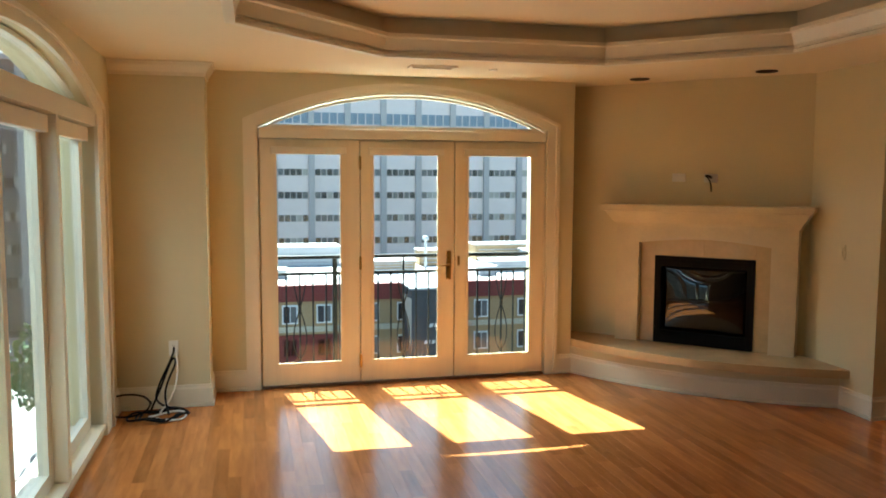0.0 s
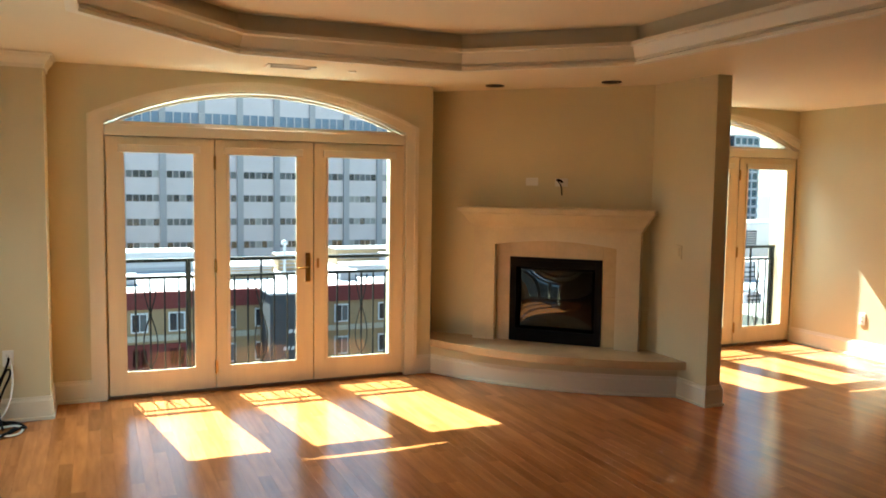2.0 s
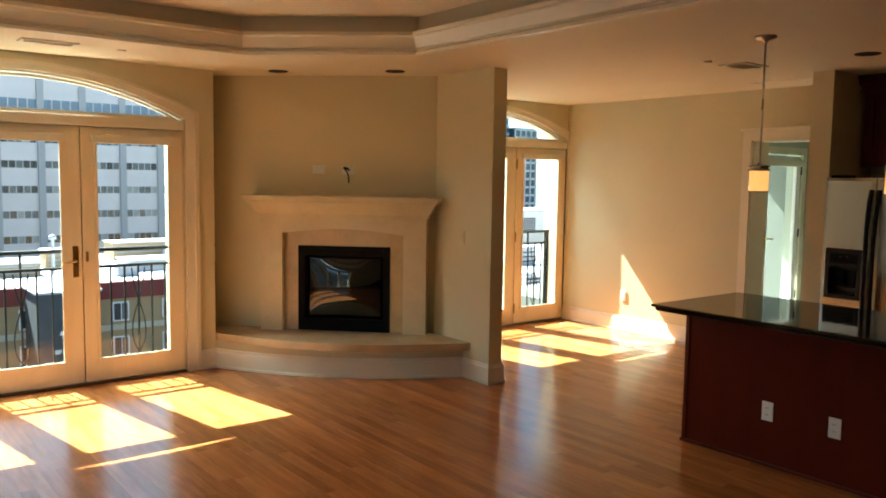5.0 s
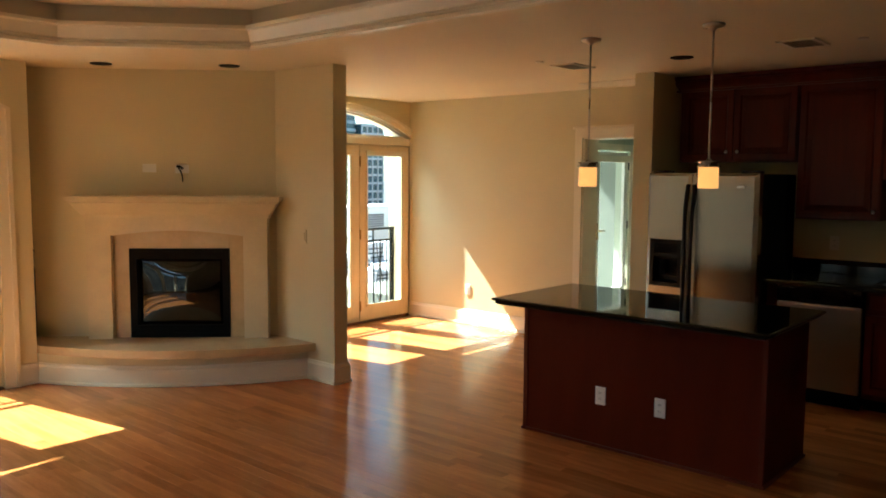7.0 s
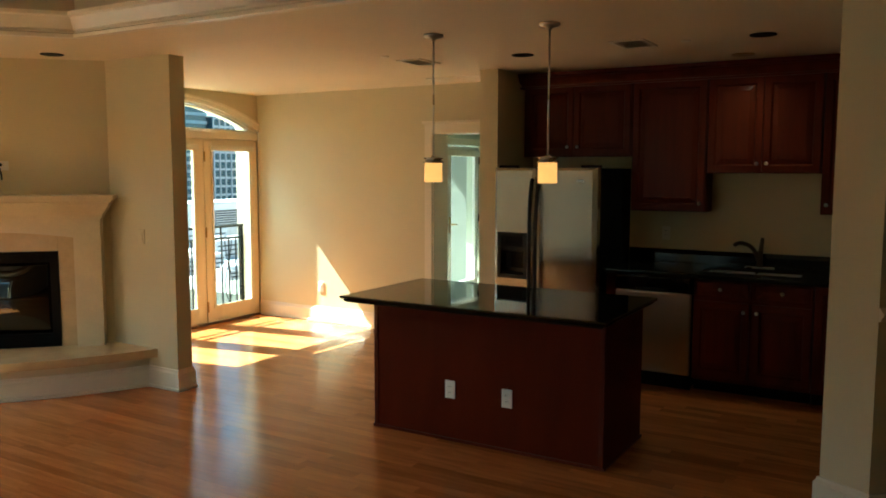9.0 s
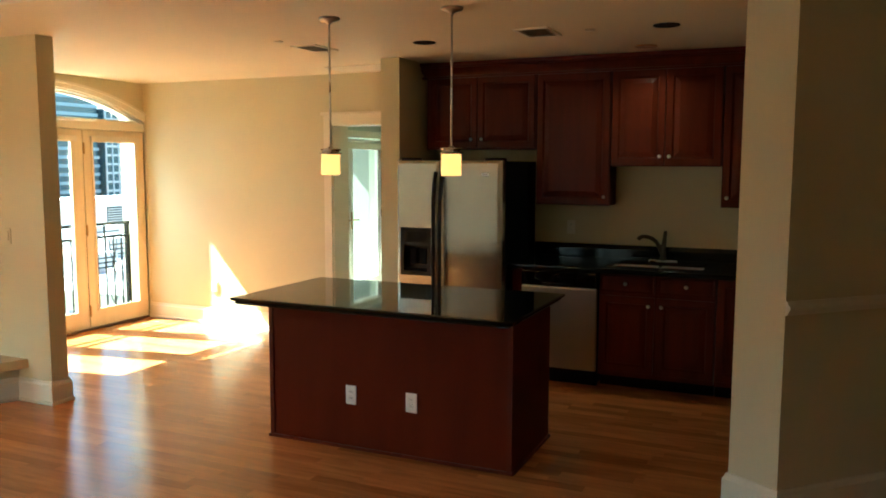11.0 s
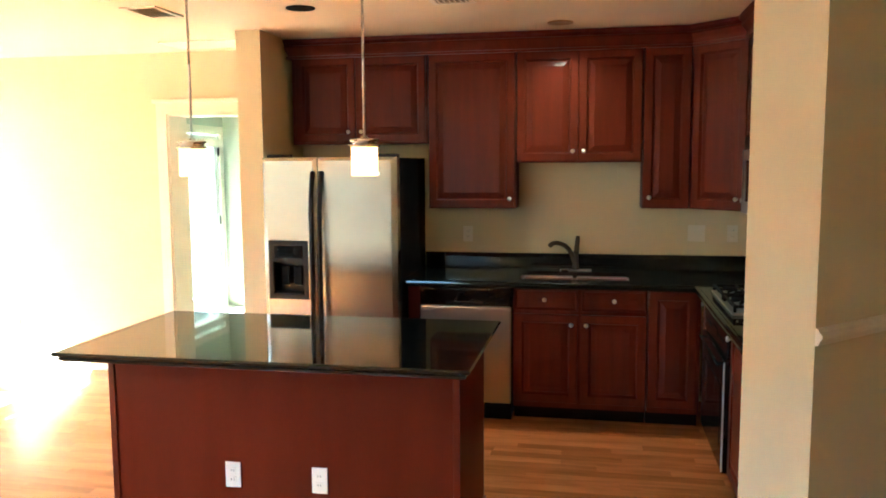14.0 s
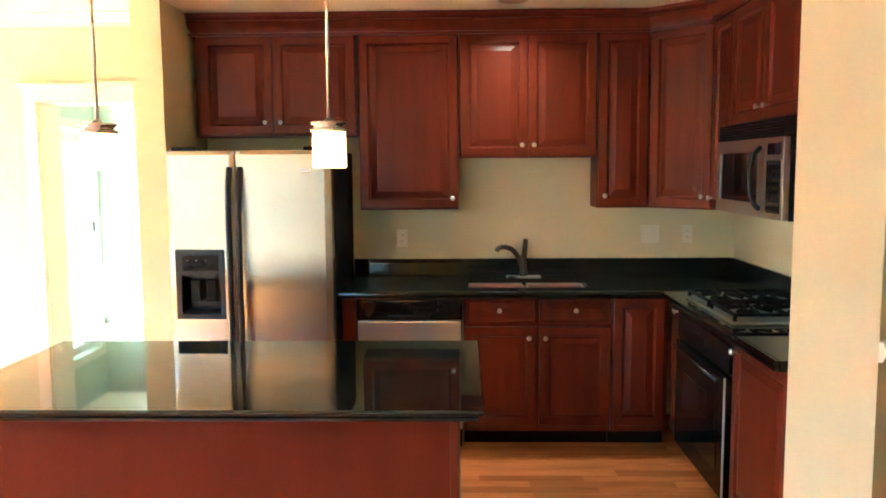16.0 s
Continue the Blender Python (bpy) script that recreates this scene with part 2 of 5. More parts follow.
UNIT_LIVING, UNIT_DINING = 1.325, 5.985
structure("wall_north", plate([(-1.2, 0), (0.09, 0)] + [p for p in reversed(arch_points(UNIT_LIVING, 1.235, 2.15, 0.30))] + [(2.56, 0), (2.81, 0), (2.81, 2.9), (-1.2, 2.9)], [], 0.21, north), PAINT, "cream painted plaster wall round the arched glazed doors")
structure("wall_north_return", prism([(2.60, 0.21), (2.81, 0.21), (2.81, 0.62), (2.60, 0.62)], 0, 2.9), PAINT, "cream painted return wall beside the fireplace alcove")
structure("wall_dining_north", plate([(4.53, 0), (4.75, 0)] + [p for p in reversed(arch_points(UNIT_DINING, 1.235, 2.15, 0.30))] + [(7.22, 0), (7.6, 0), (7.6, 2.9), (4.53, 2.9)], [], 0.21, north), PAINT, "cream painted dining wall round arched glazed doors")
structure("wall_fireplace", prism([(2.81, 0.49), (4.39, -1.09), (4.39, 0.62), (2.81, 0.62)], 0, 2.9), PAINT, "cream painted angled wall above the corner fireplace")
structure("wall_divider", prism([(4.39, -1.83), (4.53, -1.83), (4.53, 0.62), (4.39, 0.62)], 0, 2.9), PAINT, "cream painted stub wall between living and dining area")
structure("wall_corner_chase", prism([(-1.2, -0.385), (-0.285, -0.385), (-0.285, -0.001), (-1.2, -0.001)], 0, 2.9), PAINT, "cream painted boxed corner chase beside the doors")


def west(u, v, w):
    return Vector((-0.95 - w, u, v))


W_C, W_HALF = -2.53, 1.56
w_hole = [(W_C - W_HALF, 0.04), (W_C + W_HALF, 0.04)] + arch_points(W_C, W_HALF, 2.14, 0.27)
structure("wall_west", plate([(-9.7, 0), (0.25, 0), (0.25, 2.9), (-9.7, 2.9)], [w_hole], 0.25, west), PAINT, "cream painted wall round a wide arched window")
structure("wall_south", prism([(-1.2, -9.7), (7.8, -9.7), (7.8, -9.5), (-1.2, -9.5)], 0, 2.9), PAINT, "plain cream painted wall closing the living room")


def east(u, v, w):
    return Vector((7.22 + w, u, v))


structure("wall_east", plate([(-3.4, 0), (-3.16, 0), (-3.16, 2.095), (-2.41, 2.095), (-2.41, 0), (0.25, 0), (0.25, 2.9), (-3.4, 2.9)], [], 0.28, east), PAINT, "cream painted dining wall with a bedroom doorway")
structure("wall_kitchen_wing", prism([(6.38, -3.575), (7.5, -3.575), (7.5, -3.405), (6.38, -3.405)], 0, 2.9), PAINT, "cream painted wing wall beside the refrigerator")
structure("wall_kitchen_back", prism([(7.12, -7.1), (7.5, -7.1), (7.5, -3.575), (7.12, -3.575)], 0, 2.9), PAINT, "cream painted wall behind the kitchen units")
structure("wall_kitchen_south", prism([(4.454, -6.566), (4.590, -6.337), (4.80, -6.53), (5.27, -7.0), (7.12, -7.0), (7.12, -7.14), (5.41, -7.14), (7.77, -9.5), (7.388, -9.5)], 0, 2.9), PAINT, "cream painted angled wall end beside the kitchen")

# ground outside lies far below; the floor slab of the flat
structure("floor_slab", box((-1.3, -9.8, -0.30), (10.5, 0.62, -0.022)), material("concrete_slab", (0.35, 0.34, 0.32), 0.8), "concrete slab under the oak floor", "floor")

# ceiling with an eight-sided tray
TRAY = [(0.93, -1.10), (2.58, -1.10), (3.53, -1.97), (3.53, -4.75), (2.58, -5.62), (0.93, -5.62), (-0.05, -4.75), (-0.05, -2.10)]
structure("ceiling", plate([(-1.2, -9.7), (7.7, -9.7), (7.7, 0.21), (4.53, 0.21), (4.53, 0.62), (2.60, 0.62), (2.60, 0.21), (-1.2, 0.21)], [TRAY], 0.03, lambda u, v, w: Vector((u, v, CEIL_Z + w))), CEIL, "cream painted flat ceiling round a recessed tray", "ceiling")
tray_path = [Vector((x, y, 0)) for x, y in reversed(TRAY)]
structure("ceiling_tray_sides", sweep(tray_path, [(-0.10, CEIL_Z + 0.032), (0.0, CEIL_Z + 0.032), (0.0, 2.86), (-0.10, 2.86)], True), RECESS, "sides of the ceiling tray, shaded grey-beige in colour", "ceiling")
structure("ceiling_tray_top", prism(TRAY, 2.832, 2.852), CEIL, "cream painted top of the ceiling tray", "ceiling")
structure("roof_slab", prism([(-1.3, -9.8), (10.5, -9.8), (10.5, -1.0), (7.7, -1.0), (7.7, 0.21), (4.53, 0.21), (4.53, 0.62), (2.60, 0.62), (2.60, 0.21), (-1.3, 0.21)], 2.93, 3.10), material("roof_concrete", (0.4, 0.38, 0.36), 0.8), "concrete slab over the flat", "ceiling")
CROWN = [(0.012, -0.012), (-0.045, -0.012), (-0.05, 0.004), (-0.03, 0.012), (-0.03, 0.022), (-0.045, 0.028), (-0.075, 0.085), (-0.095, 0.092), (-0.095, 0.112), (-0.03, 0.118), (0.012, 0.06)]
structure("trim_tray", sweep([p + Vector((0, 0, CEIL_Z)) for p in tray_path], [(-s - 0.02, h * 1.25) for s, h in CROWN][::-1], True), TRIM, "ivory crown moulding round the ceiling tray", "moulding")

# ---------------------------------------------------------------- baseboards and mouldings
BASE = [(0.0, 0.0), (0.026, 0.0), (0.026, 0.02), (0.018, 0.024), (0.018, 0.135), (0.010, 0.150), (0.008, 0.165), (0.0, 0.168)]


def baseboard(points, label="ivory painted baseboard along the wall"):
    """Runs with the wall on the right hand."""
    return structure("baseboard", sweep([Vector((x, y, 0.001)) for x, y in points], BASE), TRIM, label, "baseboard")


baseboard([(-0.95, -0.80), (-0.95, -0.385), (-0.285, -0.385), (-0.285, 0.0), (-0.012, 0.0)][::-1])
baseboard([(2.812, 0.06), (2.812, 0.0), (2.662, 0.0)])
baseboard([(4.53, -0.02), (4.53, -1.83), (4.39, -1.83), (4.39, -1.50)])
baseboard([(7.22, -2.322), (7.22, -0.005)])
baseboard([(7.22, -3.405), (7.22, -3.25)])
baseboard([(6.38, -3.575), (6.38, -3.405), (7.22, -3.405)][::-1])
baseboard([(7.37, -9.482), (4.454, -6.566), (4.590, -6.337), (4.70, -6.455)])
baseboard([(-0.95, -9.5), (-0.95, -4.35)])
baseboard([(6.3, -9.5), (-0.95, -9.5)])
RAIL = [(0.0, -0.03), (0.012, -0.03), (0.02, -0.012), (0.03, 0.0), (0.03, 0.012), (0.016, 0.022), (0.012, 0.034), (0.0, 0.036)]
structure("trim_chair_rail", sweep([Vector((7.37, -9.482, 1.04)), Vector((4.454, -6.566, 1.04))], RAIL), TRIM, "ivory chair rail along the hall wall", "moulding")
structure("trim_corner_crown", sweep([Vector((-0.285, -0.04, CEIL_Z)), Vector((-0.285, -0.385, CEIL_Z)), Vector((-0.95, -0.385, CEIL_Z))], [(0.0, -0.10), (0.012, -0.10), (0.016, -0.075), (0.05, -0.03), (0.056, -0.012), (0.07, -0.010), (0.07, -0.001), (0.0, -0.001)]), TRIM, "cream crown moulding on the corner chase", "moulding")

# ---------------------------------------------------------------- arched door units


def door_unit(c, name, leaves_label, flip=False):
    """A three-leaf glazed door under an arched transom, set in the north wall about x = c."""
    unit = tagged(thing(name, leaves_label, "glazed door", (c, 0, 0)), kind="structure")
    half = 1.218
    out = arch_points(0, 1.335, 2.20, 0.305)
    inn = arch_points(0, 1.232, 2.15, 0.295)
    ring = [(1.232, 0.0), (1.335, 0.0)] + out + [(-1.335, 0.0), (-1.232, 0.0)] + inn[::-1]
    part("casing", plate(ring, [], 0.022, lambda u, v, w: Vector((u, -0.022 + w, v))), TRIM, unit, "ivory painted arched casing")
    out2 = arch_points(0, 1.343, 2.205, 0.310)
    in2 = arch_points(0, 1.31, 2.19, 0.300)
    part("casing_bead", plate([(1.31, 0.0), (1.343, 0.0)] + out2 + [(-1.343, 0.0), (-1.31, 0.0)] + in2[::-1], [], 0.034, lambda u, v, w: Vector((u, -0.034 + w, v))), TRIM, unit)
    in3 = arch_points(0, 1.235, 2.152, 0.298)
    in4 = arch_points(0, 1.222, 2.142, 0.290)
    part("jamb", plate([(1.222, 0.0), (1.2345, 0.0)] + in3 + [(-1.2345, 0.0), (-1.222, 0.0)] + in4[::-1], [], 0.185, lambda u, v, w: Vector((u, 0.02 + w, v))), TRIM, unit)
    part("transom_bar", box((-1.22, -0.012, 2.052), (1.22, 0.12, 2.135), 0.004), TRIM, unit)
    tin, tgl = arch_points(0, 1.205, 2.135, 0.285), arch_points(0, 1.11, 2.165, 0.235)
    part("transom_frame", plate(tin, [tgl], 0.05, lambda u, v, w: Vector((u, 0.02 + w, v))), TRIM, unit)
    pane = part("transom_pane", plate(arch_points(0, 1.14, 2.155, 0.25), [], 0.006, lambda u, v, w: Vector((u, 0.045 + w, v))), GLASS, unit, "arched clear pane")
    pane.visible_shadow = False
    part("threshold", box((-1.22, -0.015, 0.0), (1.22, 0.20, 0.018), 0.004), material("dark_oak_threshold", (0.13, 0.06, 0.025), 0.55, vary=0.2), unit, "dark oak threshold")
    bounds = [-half, -half + 0.812, -half + 1.624, half]
    for xs in bounds:
        part("door_stop", box((xs - 0.016, 0.0525, 0.018), (xs + 0.016, 0.075, 2.05), 0.002), DOORP, unit)
    part("door_stop", box((-1.218, 0.0525, 2.035), (1.218, 0.075, 2.053), 0.002), DOORP, unit)
    glasses = [(-1.088, -0.565), (-0.297, 0.260), (0.523, 1.090)]
    for k in range(3):
        x0, x1 = bounds[k] + 0.005, bounds[k + 1] - 0.005
        g0, g1 = glasses[k]
        leaf = part("door_leaf", plate([(x0, 0.022), (x1, 0.022), (x1, 2.042), (x0, 2.042)], [[(g0 - 0.014, 0.186), (g1 + 0.014, 0.186), (g1 + 0.014, 1.944), (g0 - 0.014, 1.944)]], 0.045, lambda u, v, w: Vector((u, 0.006 + w, v))), DOORP, unit, "ivory painted glazed door leaf")
        bead = plate([(g0 - 0.018, 0.182), (g1 + 0.018, 0.182), (g1 + 0.018, 1.948), (g0 - 0.018, 1.948)], [[(g0 + 0.006, 0.206), (g1 - 0.006, 0.206), (g1 - 0.006, 1.924), (g0 + 0.006, 1.924)]], 0.012, lambda u, v, w: Vector((u, -0.004 + w, v)))
        part("glazing_bead", bead, DOORP, leaf)
        p = part("pane", box((g0 - 0.018, 0.026, 0.182), (g1 + 0.018, 0.031, 1.948)), GLASS, leaf, "clear glass pane")
        p.visible_shadow = False
        part("blind_cassette", box((g0 - 0.04, -0.036, 1.925), (g1 + 0.045, -0.005, 1.985), 0.006), TRIM, leaf, "rolled-up ivory blind in its cassette")
    hb = bounds[2] if flip else bounds[1]
    for z in (0.20, 1.03, 1.86):
        hinge = bmesh.new()
        add_tube(hinge, (hb, -0.008, z - 0.05), (hb, -0.008, z + 0.05), 0.010, seg=10)
        add_tube(hinge, (hb, -0.008, z - 0.06), (hb, -0.008, z + 0.06), 0.005, seg=8)
        part("hinge", hinge, BRASS, unit, "brass butt hinge")
    hx = bounds[1] + 0.052 if flip else bounds[2] - 0.052
    hp = part("handle_plate", box((hx - 0.02, -0.006, 0.87), (hx + 0.02, 0.006, 1.12), 0.008), BRASS, unit, "brass handle plate")
    lever = tube((hx, -0.05, 1.0), (hx, 0.0, 1.0), 0.010)
    add_tube(lever, (hx, -0.048, 1.0), (hx - 0.10, -0.052, 0.995), 0.010, 0.007)
    part("lever", lever, BRASS, hp, "brass lever", True)
    part("dead_bolt_turn", tube((hx, -0.02, 1.08), (hx, 0.0, 1.08), 0.013), BRASS, hp)
    part("strike_plate", box((hx + 0.077, -0.002, 0.99), (hx + 0.097, 0.006, 1.07), 0.003), BRASS, unit)
    return unit


door_unit(UNIT_LIVING, "door_1", "ivory three-leaf glazed balcony door under an arched transom")
door_unit(UNIT_DINING, "door_2", "ivory three-leaf glazed dining balcony door with arched transom", True)

# ---------------------------------------------------------------- wide arched window in the west wall
win = tagged(thing("window_1", "wide ivory window with tall sashes under an arched top", "window", (-0.95, W_C, 0)), kind="structure")


o, i = arch_points(0, 1.78, 2.20, 0.27), arch_points(0, 1.555, 2.14, 0.262)
part("casing", plate([(1.555, 0.0), (1.78, 0.0)] + o + [(-1.78, 0.0), (-1.555, 0.0)] + i[::-1], [], 0.025, lambda u, v, w: Vector((0.025 - w, u, v))), TRIM, win, "ivory painted arched casing")
part("casing_bead", plate([(1.74, 0.0), (1.79, 0.0)] + arch_points(0, 1.79, 2.205, 0.275) + [(-1.79, 0.0), (-1.74, 0.0)] + arch_points(0, 1.74, 2.19, 0.265)[::-1], [], 0.04, lambda u, v, w: Vector((0.04 - w, u, v))), TRIM, win)
part("sill", box((-0.22, -1.556, 0.042), (0.015, 1.556, 0.075), 0.004), TRIM, win, "ivory painted low sill")
part("transom_bar", box((-0.16, -1.555, 2.06), (0.012, 1.555, 2.17), 0.004), TRIM, win)
part("head_frame", plate(arch_points(0, 1.553, 2.16, 0.24), [arch_points(0, 1.43, 2.19, 0.19)], 0.06, lambda u, v, w: Vector((-0.06 - w, u, v))), TRIM, win)
p = part("transom_pane", plate(arch_points(0, 1.46, 2.18, 0.205), [], 0.006, lambda u, v, w: Vector((-0.09 - w, u, v))), GLASS, win, "arched clear pane")
p.visible_shadow = False
for k in range(3):
    u0, u1 = -1.555 + k * 1.0367, -1.555 + (k + 1) * 1.0367
    sash = part("sash", plate([(u0 + 0.03, 0.075), (u1 - 0.03, 0.075), (u1 - 0.03, 2.06), (u0 + 0.03, 2.06)], [[(u0 + 0.13, 0.16), (u1 - 0.13, 0.16), (u1 - 0.13, 1.97), (u0 + 0.13, 1.97)]], 0.05, lambda u, v, w: Vector((-0.07 - w, u, v))), TRIM, win, "ivory painted tall sash")
    p = part("pane", box((-0.10, u0 + 0.125, 0.155), (-0.094, u1 - 0.125, 1.975)), GLASS, sash, "clear glass pane")
    p.visible_shadow = False
    part("blind_cassette", box((-0.068, u0 + 0.08, 1.96), (-0.02, u1 - 0.08, 2.05), 0.006), TRIM, sash, "rolled-up ivory blind in its cassette")
for u in (-0.518, 0.518):
    part("mullion", box((-0.15, u - 0.032, 0.075), (0.008, u + 0.032, 2.06), 0.005), TRIM, win)

# ---------------------------------------------------------------- bedroom beyond the doorway
SAGE = material("pale_sage_paint", (0.50, 0.53, 0.42), 0.6, vary=0.04, scale=1.2, bump=0.2, bump_scale=240, spec=0.3)
CARPET = material("pale_carpet", (0.60, 0.54, 0.43), 0.95, vary=0.12, scale=30, bump=0.5, bump_scale=400)
structure("wall_bedroom_north", plate([(7.5, 0), (8.42, 0), (8.42, 2.06), (10.14, 2.06), (10.14, 0), (10.45, 0), (10.45, 2.9), (7.5, 2.9)], [], 0.2, lambda u, v, w: Vector((u, -1.38 + w, v))), SAGE, "pale sage painted bedroom wall with glazed doors")
structure("wall_bedroom_east", prism([(10.27, -4.8), (10.45, -4.8), (10.45, -1.381), (10.27, -1.381)], 0, 2.9), SAGE, "pale sage painted bedroom wall")
structure("wall_bedroom_south", prism([(7.5, -4.8), (10.25, -4.8), (10.25, -4.6), (7.5, -4.6)], 0, 2.9), SAGE, "pale sage painted bedroom wall")
structure("wall_bedroom_west", prism([(7.501, -4.6), (7.53, -4.6), (7.53, -3.2), (7.501, -3.2)], 0, 2.9), SAGE, "pale sage painted bedroom wall")
structure("ceiling_bedroom", box((7.5, -4.7, CEIL_Z), (10.4, -1.3, CEIL_Z + 0.05)), CEIL, "cream painted bedroom ceiling", "ceiling")
structure("carpet_bedroom", box((7.24, -4.6, -0.02), (10.25, -1.38, 0.006)), CARPET, "pale fitted carpet of the bedroom", "floor")
bdoor = tagged(thing("door_3", "pair of white glazed doors with brass levers", "glazed door", (8.42, -1.38, 0)), kind="structure")
for k in (0, 1):
    x0, x1 = 0.02 + k * 0.845, 0.015 + (k + 1) * 0.845
    leaf = part("door_leaf", plate([(x0, 0.02), (x1, 0.02), (x1, 2.03), (x0, 2.03)], [[(x0 + 0.09, 0.2), (x1 - 0.09, 0.2), (x1 - 0.09, 1.90), (x0 + 0.09, 1.90)]], 0.045, lambda u, v, w: Vector((u, 0.006 + w, v))), WHITE, bdoor, "white glazed door leaf")
    p = part("pane", box((x0 + 0.085, 0.024, 0.195), (x1 - 0.085, 0.030, 1.905)), GLASS, leaf)
    p.visible_shadow = False
    hx = 0.815 if k == 0 else 0.91
    lv = tube((hx, -0.05, 1.0), (hx, 0.006, 1.0), 0.010)
    add_tube(lv, (hx, -0.048, 1.0), (hx + (-0.11 if k == 0 else 0.11), -0.05, 0.995), 0.009, 0.007)
    part("lever", lv, BRASS, leaf, "brass lever", True)
    part("lever_plate", box((hx - 0.02, -0.004, 0.88), (hx + 0.02, 0.006, 1.10), 0.006), BRASS, leaf)
    for z in (0.25, 1.05, 1.85):
        part("hinge", tube((0.02 if k == 0 else 1.705, -0.006, z - 0.05), (0.02 if k == 0 else 1.705, -0.006, z + 0.05), 0.010), IRON, leaf)
ring = [(-0.09, 0.0), (0.0, 0.0), (0.0, 2.05), (1.72, 2.05), (1.72, 0.0), (1.81, 0.0), (1.81, 2.14), (-0.09, 2.14)]
part("casing", plate(ring, [], 0.02, lambda u, v, w: Vector((u, -0.02 + w, v))), TRIM, bdoor)
part("blind_cassette", box((0.03, -0.07, 1.90), (1.69, -0.012, 1.985), 0.008), TRIM, bdoor, "rolled-up pale blind in its cassette")

# doorway casing on the dining wall
dcase = tagged(thing("door_4", "ivory cased open doorway to the bedroom", "doorway", (7.22, 0, 0)), kind="structure")
part("casing", plate([(-3.245, 0), (-3.16, 0), (-3.16, 2.095), (-2.41, 2.095), (-2.41, 0), (-2.325, 0), (-2.325, 2.18), (-3.245, 2.18)], [], 0.022, lambda u, v, w: Vector((-0.022 + w, u, v))), TRIM, dcase, "ivory painted casing")
part("head_cap", box((-0.04, -3.27, 2.18), (0.0, -2.30, 2.21), 0.005), TRIM, dcase)
part("jamb", box((0.0, -2.422, 0.0), (0.28, -2.41, 2.095)), TRIM, dcase)
part("jamb", box((0.0, -3.16, 0.0), (0.28, -3.148, 2.095)), TRIM, dcase)
part("head_jamb", box((0.0, -3.148, 2.083), (0.28, -2.422, 2.095)), TRIM, dcase)
# ---------------------------------------------------------------- corner fireplace
fp = thing("fireplace", "pale limestone corner fireplace with a black gas firebox", "fireplace", (3.82, -0.52, 0), -45)


def fwall(u, v, w):
    return Vector((u, -w, v))


HZ = 0.312
arch_in = [(0.545, HZ), (0.545, 1.185)] + [(0.545 - 1.09 * k / 16, 1.185 + 0.045 * math.sin(math.pi * k / 16)) for k in range(1, 16)] + [(-0.545, 1.185), (-0.545, HZ)]
part("surround", plate([(-0.745, HZ)] + arch_in[::-1] + [(0.745, HZ), (0.745, 1.40), (-0.745, 1.40)], [], 0.14, fwall), STONE, fp, "pale limestone surround with a low arch")
mould = bmesh.new()
prof = [(0.0, 1.335), (0.015, 1.335), (0.02, 1.36), (0.05, 1.40), (0.085, 1.455), (0.10, 1.462), (0.10, 1.478), (0.0, 1.478)]
path = [Vector((-0.745, 0.0, 0)), Vector((-0.745, -0.14, 0)), Vector((0.745, -0.14, 0)), Vector((0.745, 0.0, 0))]
part("mantel_moulding", sweep(path, [(-s, h) for s, h in prof][::-1]), STONE, fp)
part("mantel_shelf", box((-0.868, -0.27, 1.478), (0.868, 0.0, 1.518), 0.008), STONE, fp, "pale limestone shelf")
# marble slips round the firebox
for k in range(2):
    z0, z1 = HZ + k * 0.4455, HZ + (k + 1) * 0.4455 - 0.0006
    part("tile", box((-0.56, -0.075, z0), (-0.418, -0.02, z1), 0.0012), MARBLE, fp)
    part("tile", box((0.418, -0.075, z0), (0.56, -0.02, z1), 0.0012), MARBLE, fp)
for x0, x1 in ((-0.4175, -0.0003), (0.0003, 0.4175)):
    part("tile", box((x0, -0.075, 1.0745), (x1, -0.02, 1.25), 0.0012), MARBLE, fp)
fb = part("firebox_frame", plate([(-0.415, HZ), (0.415, HZ), (0.415, 1.073), (-0.415, 1.073)], [[(-0.355, 0.42), (0.355, 0.42), (0.355, 0.985), (-0.355, 0.985)]], 0.04, lambda u, v, w: Vector((u, -0.085 + w, v))), BLACK, fp, "black metal firebox frame")
for z in (0.345, 0.365, 0.385):
    part("louvre", box((-0.36, -0.092, z), (0.36, -0.086, z + 0.010), 0.001), BLACK, fb)
gl = bmesh.new()
cols = [[gl.verts.new((-0.36 + 0.72 * a / 16, -0.036 - 0.052 * (1 - (a / 8 - 1) ** 2) * (1 - (b / 8 - 1) ** 2), 0.415 + 0.575 * b / 16)) for b in range(17)] for a in range(17)]
for a in range(16):
    for b in range(16):
        gl.faces.new((cols[a][b], cols[a + 1][b], cols[a + 1][b + 1], cols[a][b + 1]))
made = bmesh.ops.extrude_face_region(gl, geom=gl.faces[:])
bmesh.ops.translate(gl, verts=[g for g in made["geom"] if isinstance(g, bmesh.types.BMVert)], vec=(0, 0.008, 0))
part("glass_front", gl, DARKGLASS, fp, "dark reflective bowed glass", True)
part("top_louvre", box((-0.36, -0.092, 1.01), (0.36, -0.086, 1.05), 0.001), BLACK, fb)

# bowed hearth across the alcove
A, B = Vector((2.815, 0.012, 0)), Vector((4.388, -1.50, 0))


def bow(sag, a, b, n=24):
    d = b - a
    nrm = Vector((d.y, -d.x, 0)).normalized()
    if nrm.x > 0:
        nrm = -nrm
    return [a + d * (k / n) + nrm * sag * 4 * (k / n) * (1 - k / n) for k in range(n + 1)]


